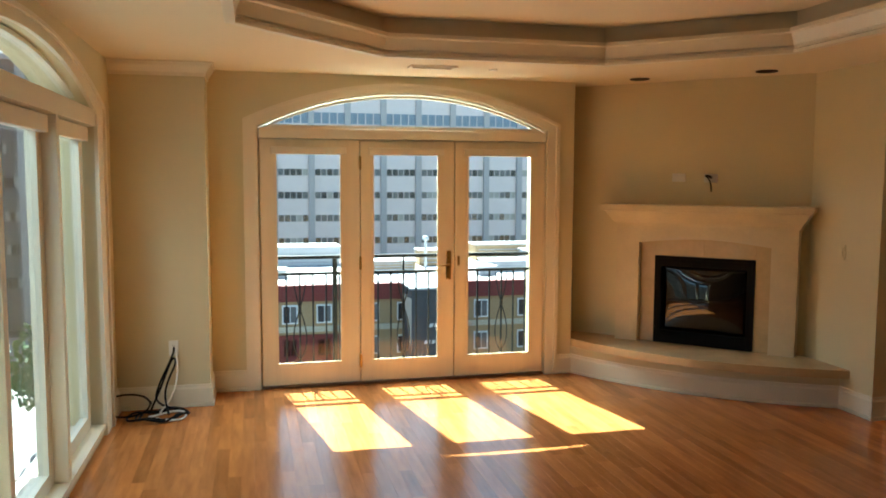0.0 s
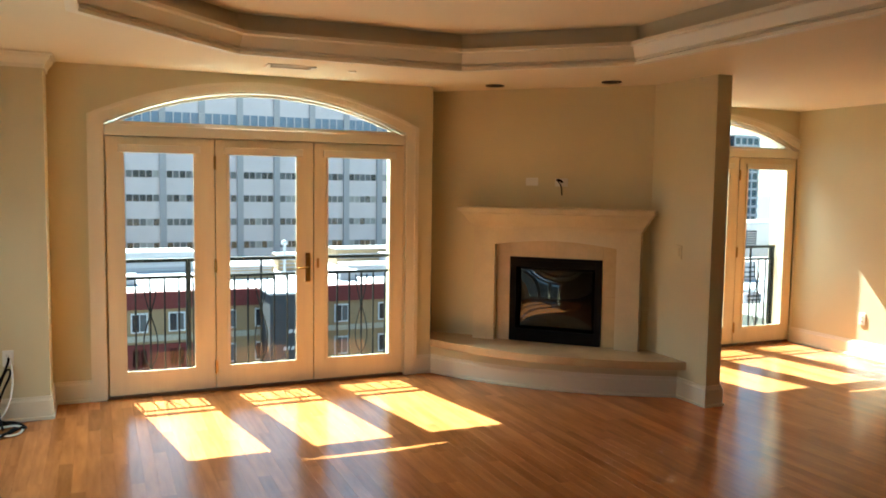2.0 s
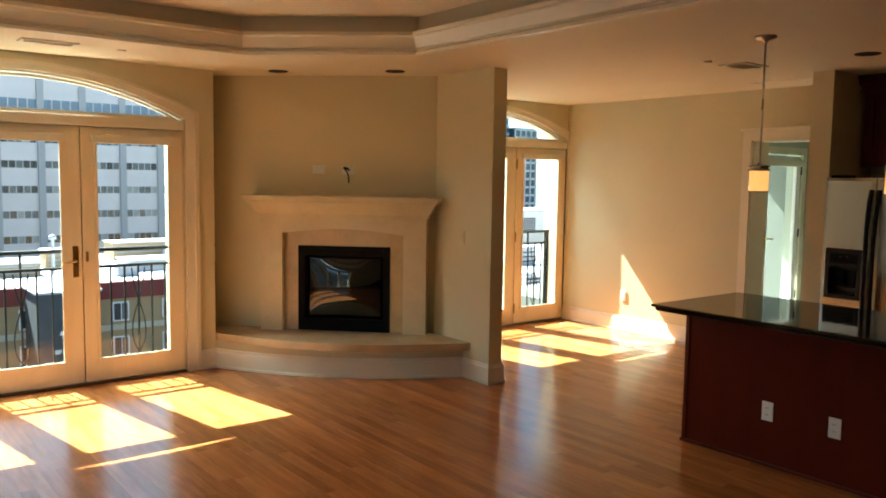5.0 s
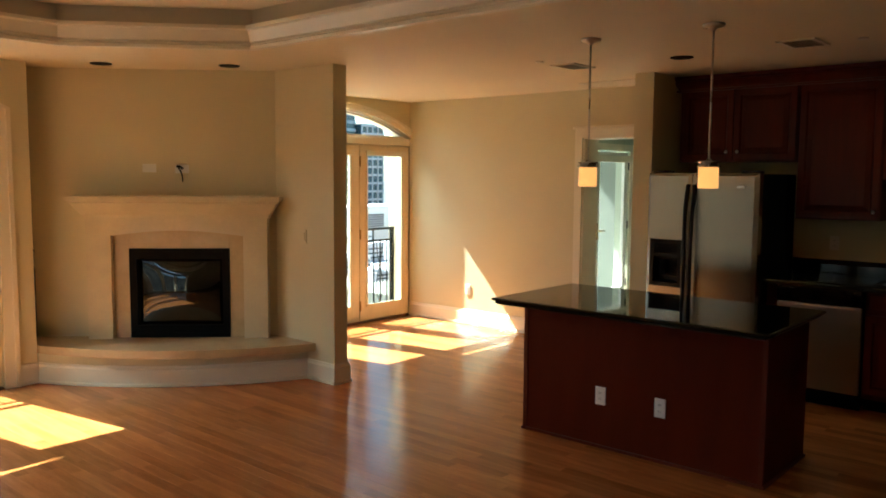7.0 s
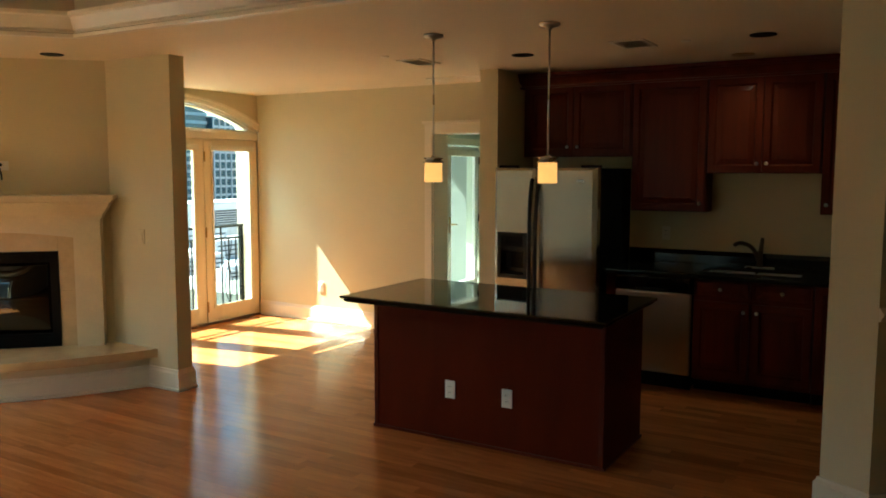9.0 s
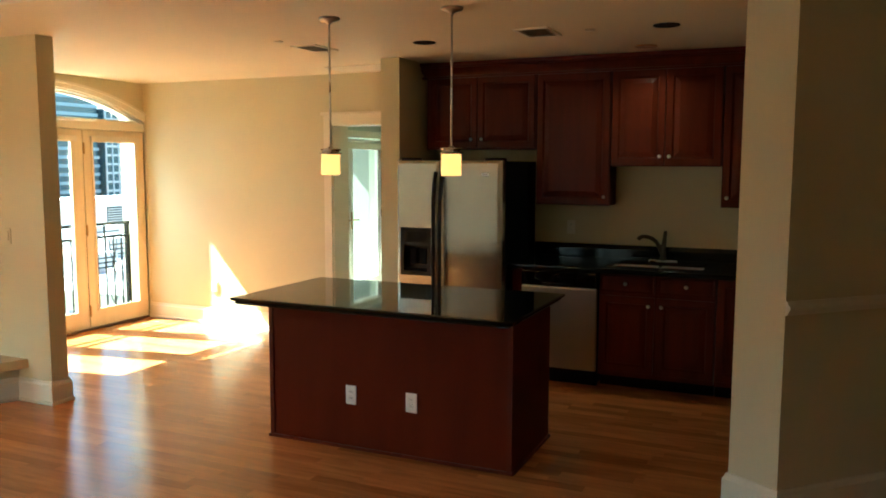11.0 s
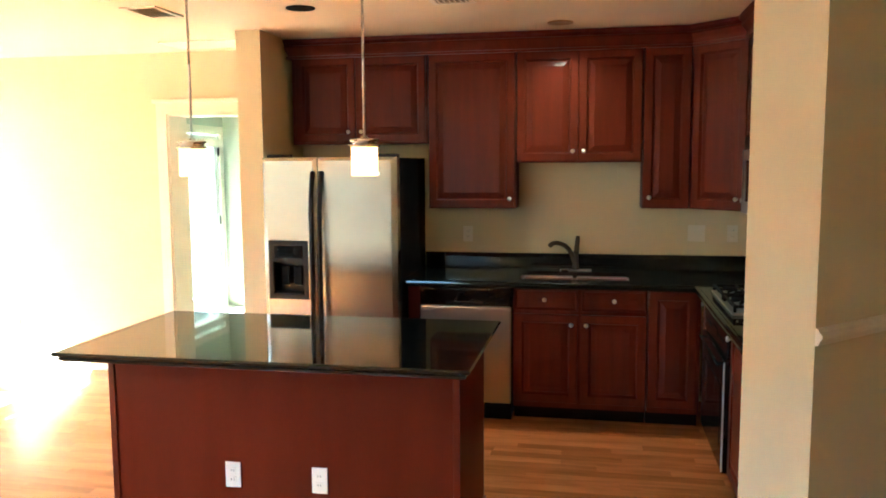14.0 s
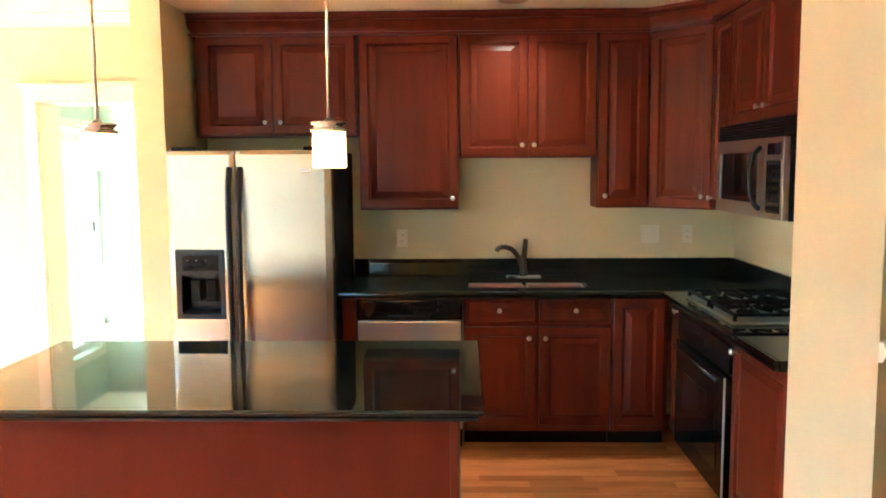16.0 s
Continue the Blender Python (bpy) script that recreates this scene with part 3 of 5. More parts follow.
hearth = thing("hearth", "bowed raised hearth with a honey marble slab", "hearth")
riser = bow(0.20, A, B)
back = [Vector((4.388, -1.085, 0)), Vector((2.815, 0.485, 0))]
part("riser", prism([(p.x, p.y) for p in riser + back], 0, 0.245), PAINT, hearth, "cream painted bowed riser")
slab = bow(0.25, A + Vector((-0.0, -0.05, 0)), B + Vector((0, -0.10, 0)))
sl = part("slab", prism([(p.x, p.y) for p in slab + back], 0.245, 0.310), MARBLE, hearth, "polished honey marble slab")
part("baseboard", sweep([p + Vector((0, 0, 0.001)) for p in riser][::-1], BASE), TRIM, hearth, "ivory bowed baseboard")

# ---------------------------------------------------------------- island
isl = thing("kitchen_island", "dark cherry kitchen island with a black granite top", "kitchen island")
IX0, IX1, IY0, IY1 = 4.50, 5.20, -5.225, -3.625
part("body", box((IX0, IY0, 0.0), (IX1, IY1, 0.868), 0.004), PANEL, isl, "plain dark cherry back panel")
for y in (IY0, IY1 - 0.03):
    part("corner_strip", box((IX0 - 0.008, y, 0.0), (IX0 + 0.03, y + 0.03, 0.868), 0.003), CHERRY, isl)
part("base_shoe", box((IX0 - 0.014, IY0 - 0.012, 0.001), (IX1 + 0.002, IY1 + 0.012, 0.02), 0.005), CHERRY, isl)
EDGE = [(0.0, 0.0), (0.012, 0.004), (0.018, 0.013), (0.012, 0.020), (0.030, 0.024), (0.036, 0.034), (0.030, 0.042), (0.0, 0.042)]


def granite_top(name, x0, y0, x1, y1, z, parent=None, label=""):
    bm = box((x0 + 0.03, y0 + 0.03, z - 0.042), (x1 - 0.03, y1 - 0.03, z))
    ring = sweep([Vector((x0 + 0.036, y0 + 0.036, z - 0.042)), Vector((x1 - 0.036, y0 + 0.036, z - 0.042)), Vector((x1 - 0.036, y1 - 0.036, z - 0.042)), Vector((x0 + 0.036, y1 - 0.036, z - 0.042))], [(-s, h) for s, h in EDGE][::-1], True)
    tmp = bpy.data.meshes.new("tmp")
    ring.to_mesh(tmp)
    ring.free()
    bm.from_mesh(tmp)
    bpy.data.meshes.remove(tmp)
    return part(name, bm, GRANITE, parent, label)


granite_top("granite_top", 4.255, -5.305, 5.245, -3.52, 0.910, isl, "polished black granite top with a double edge")


def outlet(name, m, label, slots=True, w=0.07, h=0.115, switch=False, mat=None):
    """A wall plate facing local -y."""
    ob = new(name)
    ob.matrix_world = m
    tagged(ob, label, "wall plate")
    part("cover_plate", box((-w / 2, -0.008, -h / 2), (w / 2, 0.0, h / 2), 0.003), mat or WHITE, ob)
    gangs = max(1, round(w / 0.07))
    for g in range(gangs):
        cx = (g - (gangs - 1) / 2) * 0.046
        if switch:
            part("rocker", box((cx - 0.016, -0.013, -0.032), (cx + 0.016, -0.007, 0.032), 0.002), mat or WHITE, ob)
        elif slots:
            for dz in (-0.02, 0.02):
                sock = part("socket", box((cx - 0.016, -0.0105, dz - 0.014), (cx + 0.016, -0.007, dz + 0.014), 0.003), mat or WHITE, ob)
                for dx in (-0.006, 0.006):
                    part("slot", box((cx + dx - 0.0012, -0.0112, dz - 0.004), (cx + dx + 0.0012, -0.0100, dz + 0.006)), PLASTIC, sock)
    return ob


outlet("outlet", pose(IX0, -4.21, 0.335, 0, 0, -90), "white double socket on the island back")
outlet("outlet", pose(IX0, -4.61, 0.335, 0, 0, -90), "white double socket on the island back")
outlet("outlet", pose(7.22, -0.925, 0.40, 0, 0, -90), "white double socket on the dining wall")
outlet("outlet", pose(-0.545, -0.385, 0.455), "white socket plate on the corner chase")
outlet("light_switch", pose(4.39, -1.46, 1.19, 0, 0, -90), "cream light switch on the stub wall", switch=True, mat=PAINT)
outlet("outlet", pose(7.12, -4.84, 1.18, 0, 0, -90), "cream double socket above the backsplash", mat=CREAM)
outlet("light_switch", pose(7.12, -6.45, 1.20, 0, 0, -90), "cream double switch above the backsplash", w=0.116, switch=True, mat=CREAM)
outlet("outlet", pose(7.12, -6.69, 1.20, 0, 0, -90), "cream socket above the backsplash", mat=CREAM)
fpm = fp.matrix_world
outlet("media_plate", fpm @ pose(-0.25, 0, 1.75), "white media plate above the mantel", w=0.115, h=0.072, slots=False)
mp2 = outlet("media_plate", fpm @ pose(0.02, 0, 1.745), "white plate above the mantel with a hanging black cable", w=0.115, h=0.072, slots=False)
wire("cable", [(0.0, -0.01, 0.01), (-0.03, -0.05, 0.02), (0.0, -0.06, -0.01), (0.015, -0.05, -0.06), (0.01, -0.03, -0.11)], 0.006, BLACK, mp2, "short black cable end")
wire("cable_end", [(-0.035, -0.03, 0.02), (-0.01, -0.055, 0.028), (0.02, -0.05, 0.0)], 0.010, BLACK, mp2)

# ---------------------------------------------------------------- pendant lamps


def pendant(x, y):
    p = thing("pendant_lamp", "nickel pendant lamp with a glowing amber glass shade", "pendant lamp", (x, y, CEIL_Z), group="pendants over the island")
    part("canopy", lathe([(0.0, 0.0), (0.062, 0.0), (0.064, -0.008), (0.058, -0.018), (0.02, -0.024), (0.012, -0.040), (0.0, -0.040)]), NICKEL, p, "nickel ceiling canopy", True)
    part("rod", tube((0, 0, -0.03), (0, 0, -0.775), 0.0055), NICKEL, p, "thin nickel rod", True)
    for z in (-0.30, -0.55):
        part("coupling", tube((0, 0, z - 0.012), (0, 0, z + 0.012), 0.0075), NICKEL, p)
    part("cap", lathe([(0.0, -0.765), (0.012, -0.765), (0.018, -0.775), (0.062, -0.778), (0.064, -0.786), (0.052, -0.790), (0.052, -0.800), (0.066, -0.803), (0.066, -0.812), (0.0, -0.812)]), NICKEL, p, "stepped nickel cap", True)
    part("shade", lathe([(0.0, -0.812), (0.056, -0.812), (0.058, -0.93), (0.054, -0.935), (0.050, -0.928), (0.048, -0.822), (0.0, -0.820)]), SHADE, p, "glowing amber glass cylinder", True)
    return p


lamp_a = pendant(4.66, -3.985)
copy_thing(lamp_a, pose(4.66, -4.785, CEIL_Z))

# ---------------------------------------------------------------- ceiling fittings


BAFFLE = material("bronze_baffle", (0.045, 0.030, 0.016), 0.4, vary=0.2)


def can_light(x, y, lit=False):
    c = thing("recessed_light", "recessed ceiling light with a dark baffle" if not lit else "lit recessed ceiling light with a bronze ring", "ceiling light", (x, y, CEIL_Z), group="recessed ceiling lights")
    part("trim_ring", lathe([(0.060, 0.0), (0.082, 0.0), (0.084, -0.004), (0.078, -0.007), (0.062, -0.004)]), BLACK if not lit else BRASS, c, "", True)
    part("baffle", lathe([(0.0, -0.001), (0.061, -0.001), (0.061, -0.0035), (0.0, -0.0035)]), BAFFLE if not lit else LAMPGLOW, c)
    return c


for x, y in ((3.235, -0.37), (3.955, -1.07)):
    can_light(x, y)
for x, y in ((5.75, -4.10), (5.69, -5.80)):
    can_light(x, y)
can_light(6.545, -5.525, True)
spot_d = bpy.data.lights.new("kitchen_spot", "SPOT")
spot_d.energy, spot_d.spot_size, spot_d.spot_blend, spot_d.color, spot_d.shadow_soft_size = 1.3, radians(140), 1.0, (1.0, 0.86, 0.66), 0.07
spot = new("kitchen_spot", spot_d)
spot.matrix_world = look((6.545, -5.525, CEIL_Z - 0.012), (6.545, -5.525, 0))


# Backing sheets hold the shade between the slats as flat colour.
VENTDARK = material("vent_shadow_brown", (0.07, 0.05, 0.03), 0.8)
VENTGREY = material("vent_shadow_grey", (0.34, 0.29, 0.22), 0.8)


def vent(x, y, w, d, rz=0, pitch=0.028, blade=0.009, behind=None):
    v = thing("ceiling_vent", "pale metal slatted ceiling vent", "vent", (x, y, CEIL_Z), rz, group="ceiling vents")
    part("frame", plate([(-w / 2, -d / 2), (w / 2, -d / 2), (w / 2, d / 2), (-w / 2, d / 2)], [[(-w / 2 + 0.03, -d / 2 + 0.03), (w / 2 - 0.03, -d / 2 + 0.03), (w / 2 - 0.03, d / 2 - 0.03), (-w / 2 + 0.03, d / 2 - 0.03)]], 0.010, lambda u, q, h: Vector((u, q, -0.010 + h))), TRIM, v)
    part("backing", box((-w / 2 + 0.025, -d / 2 + 0.025, -0.004), (w / 2 - 0.025, d / 2 - 0.025, -0.001)), behind or VENTGREY, v)
    n = max(3, int((d - 0.06) / pitch))
    for k in range(n):
        yy = -d / 2 + 0.03 + (k + 0.5) * (d - 0.06) / n
        bm = box((-w / 2 + 0.03, -blade, -0.0015), (w / 2 - 0.03, blade, 0.0005))
        bmesh.ops.rotate(bm, verts=bm.verts, matrix=Matrix.Rotation(radians(30), 3, "X"))
        bmesh.ops.translate(bm, verts=bm.verts, vec=(0, yy, -0.0075))
        part("slat", bm, TRIM, v)
    return v


vent(1.39, -0.63, 0.36, 0.16)
vent(5.665, -3.23, 0.32, 0.22)
vent(6.87, -2.965, 0.62, 0.34, 90, 0.056, 0.009, VENTDARK)
vent(5.625, -4.98, 0.34, 0.24, 0)
for x, y in ((1.88, -0.60), (5.3, -3.16), (5.68, -5.32)):
    s = thing("sprinkler_head", "small pale ceiling sprinkler cap", "sprinkler", (x, y, CEIL_Z), group="ceiling sprinklers")
    part("cap", lathe([(0.0, 0.0), (0.032, 0.0), (0.034, -0.004), (0.030, -0.008), (0.0, -0.010)]), TRIM, s, "", True)

# ---------------------------------------------------------------- cables on the floor
cb = thing("cable_coil", "loose coil of black and white cable on the floor", "cable", (-0.62, -0.66, 0.0))
pts = []
for k in range(60):
    a = k * 0.43 + 0.6
    r = 1 + 0.16 * math.sin(k * 0.9) + 0.12 * math.sin(k * 0.23)
    pts.append((0.17 * r * math.cos(a) + 0.03 * math.sin(k * 0.31), 0.13 * r * math.sin(a), 0.012 + 0.03 * (0.5 + 0.5 * math.sin(k * 1.7))))
pts += [(-0.05, 0.06, 0.10), (-0.02, 0.14, 0.22), (0.05, 0.20, 0.36), (0.085, 0.25, 0.45), (0.075, 0.262, 0.46)]
wire("black_cable", pts, 0.0075, BLACK, cb, "black cable")
wire("second_black_cable", [(-0.08, 0.02, 0.03), (-0.02, 0.10, 0.16), (0.02, 0.17, 0.27), (0.07, 0.23, 0.40), (0.10, 0.24, 0.36), (0.04, 0.19, 0.24), (0.01, 0.12, 0.12), (0.06, -0.02, 0.03)], 0.0075, BLACK, cb, "black cable")
pts = [(0.10 * math.cos(k * 0.5) * 1.3 + 0.05, 0.10 * math.sin(k * 0.5) - 0.02, 0.02 + 0.012 * math.sin(k)) for k in range(18)] + [(0.08, 0.06, 0.13), (0.12, 0.18, 0.31), (0.09, 0.262, 0.45)]
wire("white_cable", pts, 0.007, WHITE, cb, "white cable")
wire("black_cable_loop", [(-0.24 + 0.17 * math.cos(k * 0.5), 0.06 + 0.09 * math.sin(k * 0.5), 0.03 + 0.12 * (0.5 + 0.5 * math.sin(k * 0.5))) for k in range(14)], 0.0075, BLACK, cb, "black cable")
# ---------------------------------------------------------------- kitchen units


def raised_panel(w, h, t=0.02, stile=0.062):
    """A raised-panel cabinet door lying in x-z, front towards -y, its lower left corner at the origin."""
    bm = bmesh.new()
    levels = [(0.0, t), (0.0, 0.003), (0.003, 0.0), (stile - 0.012, 0.0), (stile - 0.006, 0.008), (stile - 0.003, 0.0125), (stile + 0.005, 0.013), (stile + 0.008, 0.010), (stile + 0.036, 0.003), (stile + 0.040, 0.0015)]
    rings = []
    for inset, depth in levels:
        rings.append([bm.verts.new((x, depth, z)) for x, z in ((inset, inset), (w - inset, inset), (w - inset, h - inset), (inset, h - inset))])
    for a, b in zip(rings, rings[1:]):
        for k in range(4):
            bm.faces.new((a[k], a[(k + 1) % 4], b[(k + 1) % 4], b[k]))
    bm.faces.new(rings[0])
    bm.faces.new(rings[-1])
    return bm


def knob_mesh():
    bm = lathe([(0.0, 0.0), (0.007, 0.0), (0.006, 0.012), (0.013, 0.018), (0.015, 0.024), (0.011, 0.030), (0.0, 0.032)], 14)
    bmesh.ops.rotate(bm, verts=bm.verts, matrix=Matrix.Rotation(radians(90), 3, "X"))
    return mesh_of("knob", bm, NICKEL, True)


KNOB = knob_mesh()


def put_knob(parent, x, z, y=0.0):
    k = new("knob", KNOB)
    k.parent = parent
    k.location = (x, y, z)
    return k


def cabinet(name, label, m, w, z0, z1, depth, fronts, toe=0.0, group=""):
    """A unit with its front in the local x-z plane (front towards -y). fronts: (x0, z0, x1, z1, kind, knob) rows."""
    c = new(name)
    c.matrix_world = m
    tagged(c, label, "cabinet", group)
    body = box((0.002, 0.024, z0 + toe), (w - 0.002, depth, z1), 0.002)
    part("body", body, CHERRY, c)
    if toe:
        part("toe_kick", box((0.002, 0.115, z0 + 0.001), (w - 0.002, depth - 0.002, z0 + toe)), TOEKICK, c, "recessed toe kick with its shade painted dark")
    for x0, za, x1, zb, kind, kn in fronts:
        if kind == "door":
            bm = raised_panel(x1 - x0, zb - za)
        else:
            bm = raised_panel(x1 - x0, zb - za, 0.02, 0.018)
        bmesh.ops.translate(bm, verts=bm.verts, vec=(x0, 0.002, za))
        d = part("door" if kind == "door" else "drawer_front", bm, CHERRY, c, "raised-panel cherry door" if kind == "door" else "cherry drawer front")
        if kn:
            put_knob(d, kn[0], kn[1], 0.002)
    return c


def kx(y, face):
    """Pose for a unit on the back wall whose left end is at y and whose front lies at x = face."""
    return pose(face, y, 0, 0, 0, -90)


# Near-black colour carries the shadow under the cabinet fronts.
TOEKICK = material("shade_dark_kick_board", (0.012, 0.006, 0.004), 0.6, vary=0.2, spec=0.1)
UP = 6.84
UG, BG = "upper kitchen cabinets", "lower kitchen cabinets"
D = 7.118 - UP
cabinet("upper_cabinet", "dark cherry two-door cabinet over the refrigerator", kx(-3.60, UP), 0.998, 1.835, 2.45, D, [(0.035, 1.85, 0.475, 2.44, "door", (0.43, 1.92)), (0.481, 1.85, 0.985, 2.44, "door", (0.525, 1.92))], group=UG)
cabinet("upper_cabinet", "tall dark cherry single-door wall cabinet", kx(-4.60, UP), 0.614, 1.38, 2.45, D, [(0.008, 1.39, 0.606, 2.44, "door", (0.575, 1.45))], group=UG)
cabinet("upper_cabinet", "dark cherry two-door wall cabinet over the sink", kx(-5.216, UP), 0.842, 1.695, 2.45, D, [(0.008, 1.705, 0.418, 2.44, "door", (0.385, 1.772)), (0.424, 1.705, 0.834, 2.44, "door", (0.457, 1.772))], group=UG)
cabinet("upper_cabinet", "narrow dark cherry wall cabinet", kx(-6.060, UP), 0.308, 1.385, 2.45, D, [(0.008, 1.395, 0.302, 2.44, "door", (0.045, 1.46))], group=UG)
# corner unit set at an angle
cq = thing("upper_cabinet", "angled cherry corner wall cabinet", "cabinet", (0, 0, 0), group=UG)
part("body", prism([(UP + 0.02, -6.370), (7.118, -6.370), (7.118, -6.998), (6.555, -6.998), (6.555, -6.675), (6.575, -6.655)], 1.385, 2.45), CHERRY, cq)
p0, p1 = Vector((UP + 0.002, -6.372, 0)), Vector((6.560, -6.668, 0))
wq = (p1 - p0).length
bm = raised_panel(wq - 0.016, 1.045)
dq = part("door", bm, CHERRY, cq, "raised-panel cherry door")
dq.matrix_world = Matrix.Translation(p0 + Vector((0, 0, 1.395))) @ Matrix.Rotation(math.atan2(p1.y - p0.y, p1.x - p0.x), 4, "Z") @ pose(0.008, -0.004, 0)
put_knob(dq, wq - 0.06, 0.065)


def ks(x, face):
    """Pose for a unit on the south wall whose left end is at x and whose front lies at y = face (towards +y)."""
    return pose(x, face, 0, 0, 0, 180)


SUP = -6.66
DS = 6.998 - 6.66
cabinet("upper_cabinet", "narrow dark cherry filler cabinet beside the microwave", ks(6.553, SUP), 0.325, 1.385, 2.45, DS, [(0.008, 1.395, 0.318, 2.44, "door", (0.03, 1.455))], group=UG)
cabinet("upper_cabinet", "dark cherry two-door cabinet over the microwave", ks(6.225, SUP), 0.895, 1.845, 2.45, DS, [(0.008, 1.855, 0.445, 2.44, "door", (0.40, 1.92)), (0.450, 1.855, 0.888, 2.44, "door", (0.495, 1.92))], group=UG)
cabinet("upper_cabinet", "dark cherry wall cabinet beyond the microwave", ks(5.325, SUP), 0.36, 1.385, 2.45, DS, [(0.008, 1.395, 0.352, 2.44, "door", (0.05, 1.455))], group=UG)
# crown along the tops of the wall cabinets
CAP = [(0.0, -0.012), (0.022, -0.012), (0.024, 0.004), (0.010, 0.008), (0.014, 0.022), (0.024, 0.038), (0.042, 0.056), (0.050, 0.064), (0.050, 0.074), (0.040, 0.078), (0.052, 0.088), (0.068, 0.096), (0.070, 0.118), (0.0, 0.118)]
cr = thing("cabinet_crown", "dark cherry crown moulding along the wall cabinets", "moulding")
CR = [Vector((4.99, SUP, 2.45)), Vector((6.560, SUP, 2.45)), Vector((UP, -6.366, 2.45)), Vector((UP, -3.60, 2.45)), Vector((7.10, -3.60, 2.45))]
part("crown_run", sweep(CR[:3], CAP), CHERRY, cr)
part("crown_run", sweep(CR[2:], CAP), CHERRY, cr)

# lower run
LOW = 6.445
DL = 7.118 - LOW
TOE = 0.10
cabinet("lower_cabinet", "narrow dark cherry filler beside the dishwasher", kx(-4.535, LOW), 0.085, 0.0, 0.893, DL, [], TOE, BG)
cabinet("lower_cabinet", "dark cherry sink cabinet with two drawers and doors", kx(-5.238, LOW), 0.852, 0.0, 0.893, DL, [(0.01, 0.745, 0.418, 0.885, "drawer", (0.207, 0.82)), (0.438, 0.745, 0.846, 0.885, "drawer", (0.645, 0.82)), (0.01, 0.14, 0.418, 0.722, "door", (0.378, 0.66)), (0.438, 0.14, 0.846, 0.722, "door", (0.472, 0.66))], TOE, BG)
cabinet("lower_cabinet", "narrow dark cherry corner cabinet", kx(-6.092, LOW), 0.326, 0.0, 0.893, DL, [(0.008, 0.14, 0.300, 0.885, "door", None)], TOE, BG)
SLOW = -6.420
DSL = 6.998 - 6.42
cabinet("lower_cabinet", "narrow dark cherry cabinet beside the oven", ks(LOW - 0.002, SLOW), 0.195, 0.0, 0.893, DSL, [(0.022, 0.14, 0.190, 0.885, "door", (0.15, 0.84))], TOE, BG)
cabinet("lower_cabinet", "dark cherry cabinet past the oven", ks(5.396, SLOW), 0.625, 0.0, 0.893, 0.12, [(0.008, 0.14, 0.615, 0.885, "door", (0.05, 0.835))], TOE, BG)
cabinet("oven_housing", "dark cherry panel above the oven", ks(6.248, SLOW), 0.850, 0.0, 0.893, DSL, [], TOE, BG)

# worktop with a sink cut-out and backsplash
wt = thing("worktop", "polished black granite worktop with a low backsplash", "worktop")
SX0, SX1, SY0, SY1 = 6.56, 6.94, -5.98, -5.27
outline = [(7.118, -4.525), (6.405, -4.525), (6.405, -6.385), (4.772, -6.385), (4.785, -6.50), (5.285, -6.998), (7.118, -6.998)]
part("top", plate(outline, [[(SX0, SY0), (SX1, SY0), (SX1, SY1), (SX0, SY1)]], 0.04, lambda u, v, w: Vector((u, v, 0.895 + w))), GRANITE, wt)
part("front_edge", sweep([Vector((4.775, -6.381, 0.893)), Vector((6.401, -6.381, 0.893)), Vector((6.401, -4.528, 0.893))], [(0.0, 0.0), (0.016, 0.004), (0.020, 0.012), (0.012, 0.019), (0.022, 0.026), (0.020, 0.038), (0.012, 0.0425), (0.0, 0.0425)]), GRANITE, wt, "double rounded edge")
part("backsplash", box((7.098, -6.976, 0.936), (7.118, -4.525, 1.045), 0.003), GRANITE, wt)
part("backsplash", box((5.30, -6.998, 0.936), (7.118, -6.978, 1.045), 0.003), GRANITE, wt)

SINKSTEEL = material("satin_sink_steel", (0.50, 0.48, 0.44), 0.42, 1.0, vary=0.05, scale=4, bump=0.02, bump_scale=140)
sink = thing("sink", "double-bowl stainless steel undermount sink", "sink")
for y0, y1 in ((SY0 + 0.004, -5.637), (-5.607, SY1 - 0.004)):
    bm = bmesh.new()
    rings = []
    for i, z in ((0.0, 0.908), (0.0, 0.895), (0.012, 0.75), (0.04, 0.73)):
        rings.append([bm.verts.new(v) for v in ((SX0 + 0.004 + i, y0 + i, z), (SX1 - 0.004 - i, y0 + i, z), (SX1 - 0.004 - i, y1 - i, z), (SX0 + 0.004 + i, y1 - i, z))])
    for a, b in zip(rings, rings[1:]):
        for k in range(4):
            bm.faces.new((a[k], a[(k + 1) % 4], b[(k + 1) % 4], b[k]))
    bm.faces.new(rings[-1])
    part("bowl", bm, SINKSTEEL, sink, "stainless steel bowl")
    part("drain", lathe([(0.0, 0.731), (0.04, 0.731), (0.04, 0.735), (0.03, 0.736), (0.0, 0.733)], 20, ((SX0 + SX1) / 2, (y0 + y1) / 2, 0)), NICKEL, sink)
part("bridge", box((SX0 + 0.004, -5.637, 0.75), (SX1 - 0.004, -5.607, 0.885), 0.006), SINKSTEEL, sink)

FAUCETMAT = material("bronze_faucet_metal", (0.10, 0.08, 0.06), 0.3, 1.0, vary=0.1)
fc = thing("faucet", "dark bronze single-lever kitchen faucet", "faucet", (7.015, -5.625, 0.936))
part("deck_plate", box((-0.03, -0.11, 0.0), (0.03, 0.11, 0.008), 0.004), NICKEL, fc, "steel deck plate")
part("body", lathe([(0.0, 0.0), (0.028, 0.0), (0.026, 0.03), (0.021, 0.05), (0.019, 0.11), (0.023, 0.135), (0.0, 0.14)]), FAUCETMAT, fc, "", True)
part("lever", tube((0.0, -0.004, 0.13), (0.004, -0.014, 0.245), 0.019, 0.014), FAUCETMAT, fc, "upright lever", True)
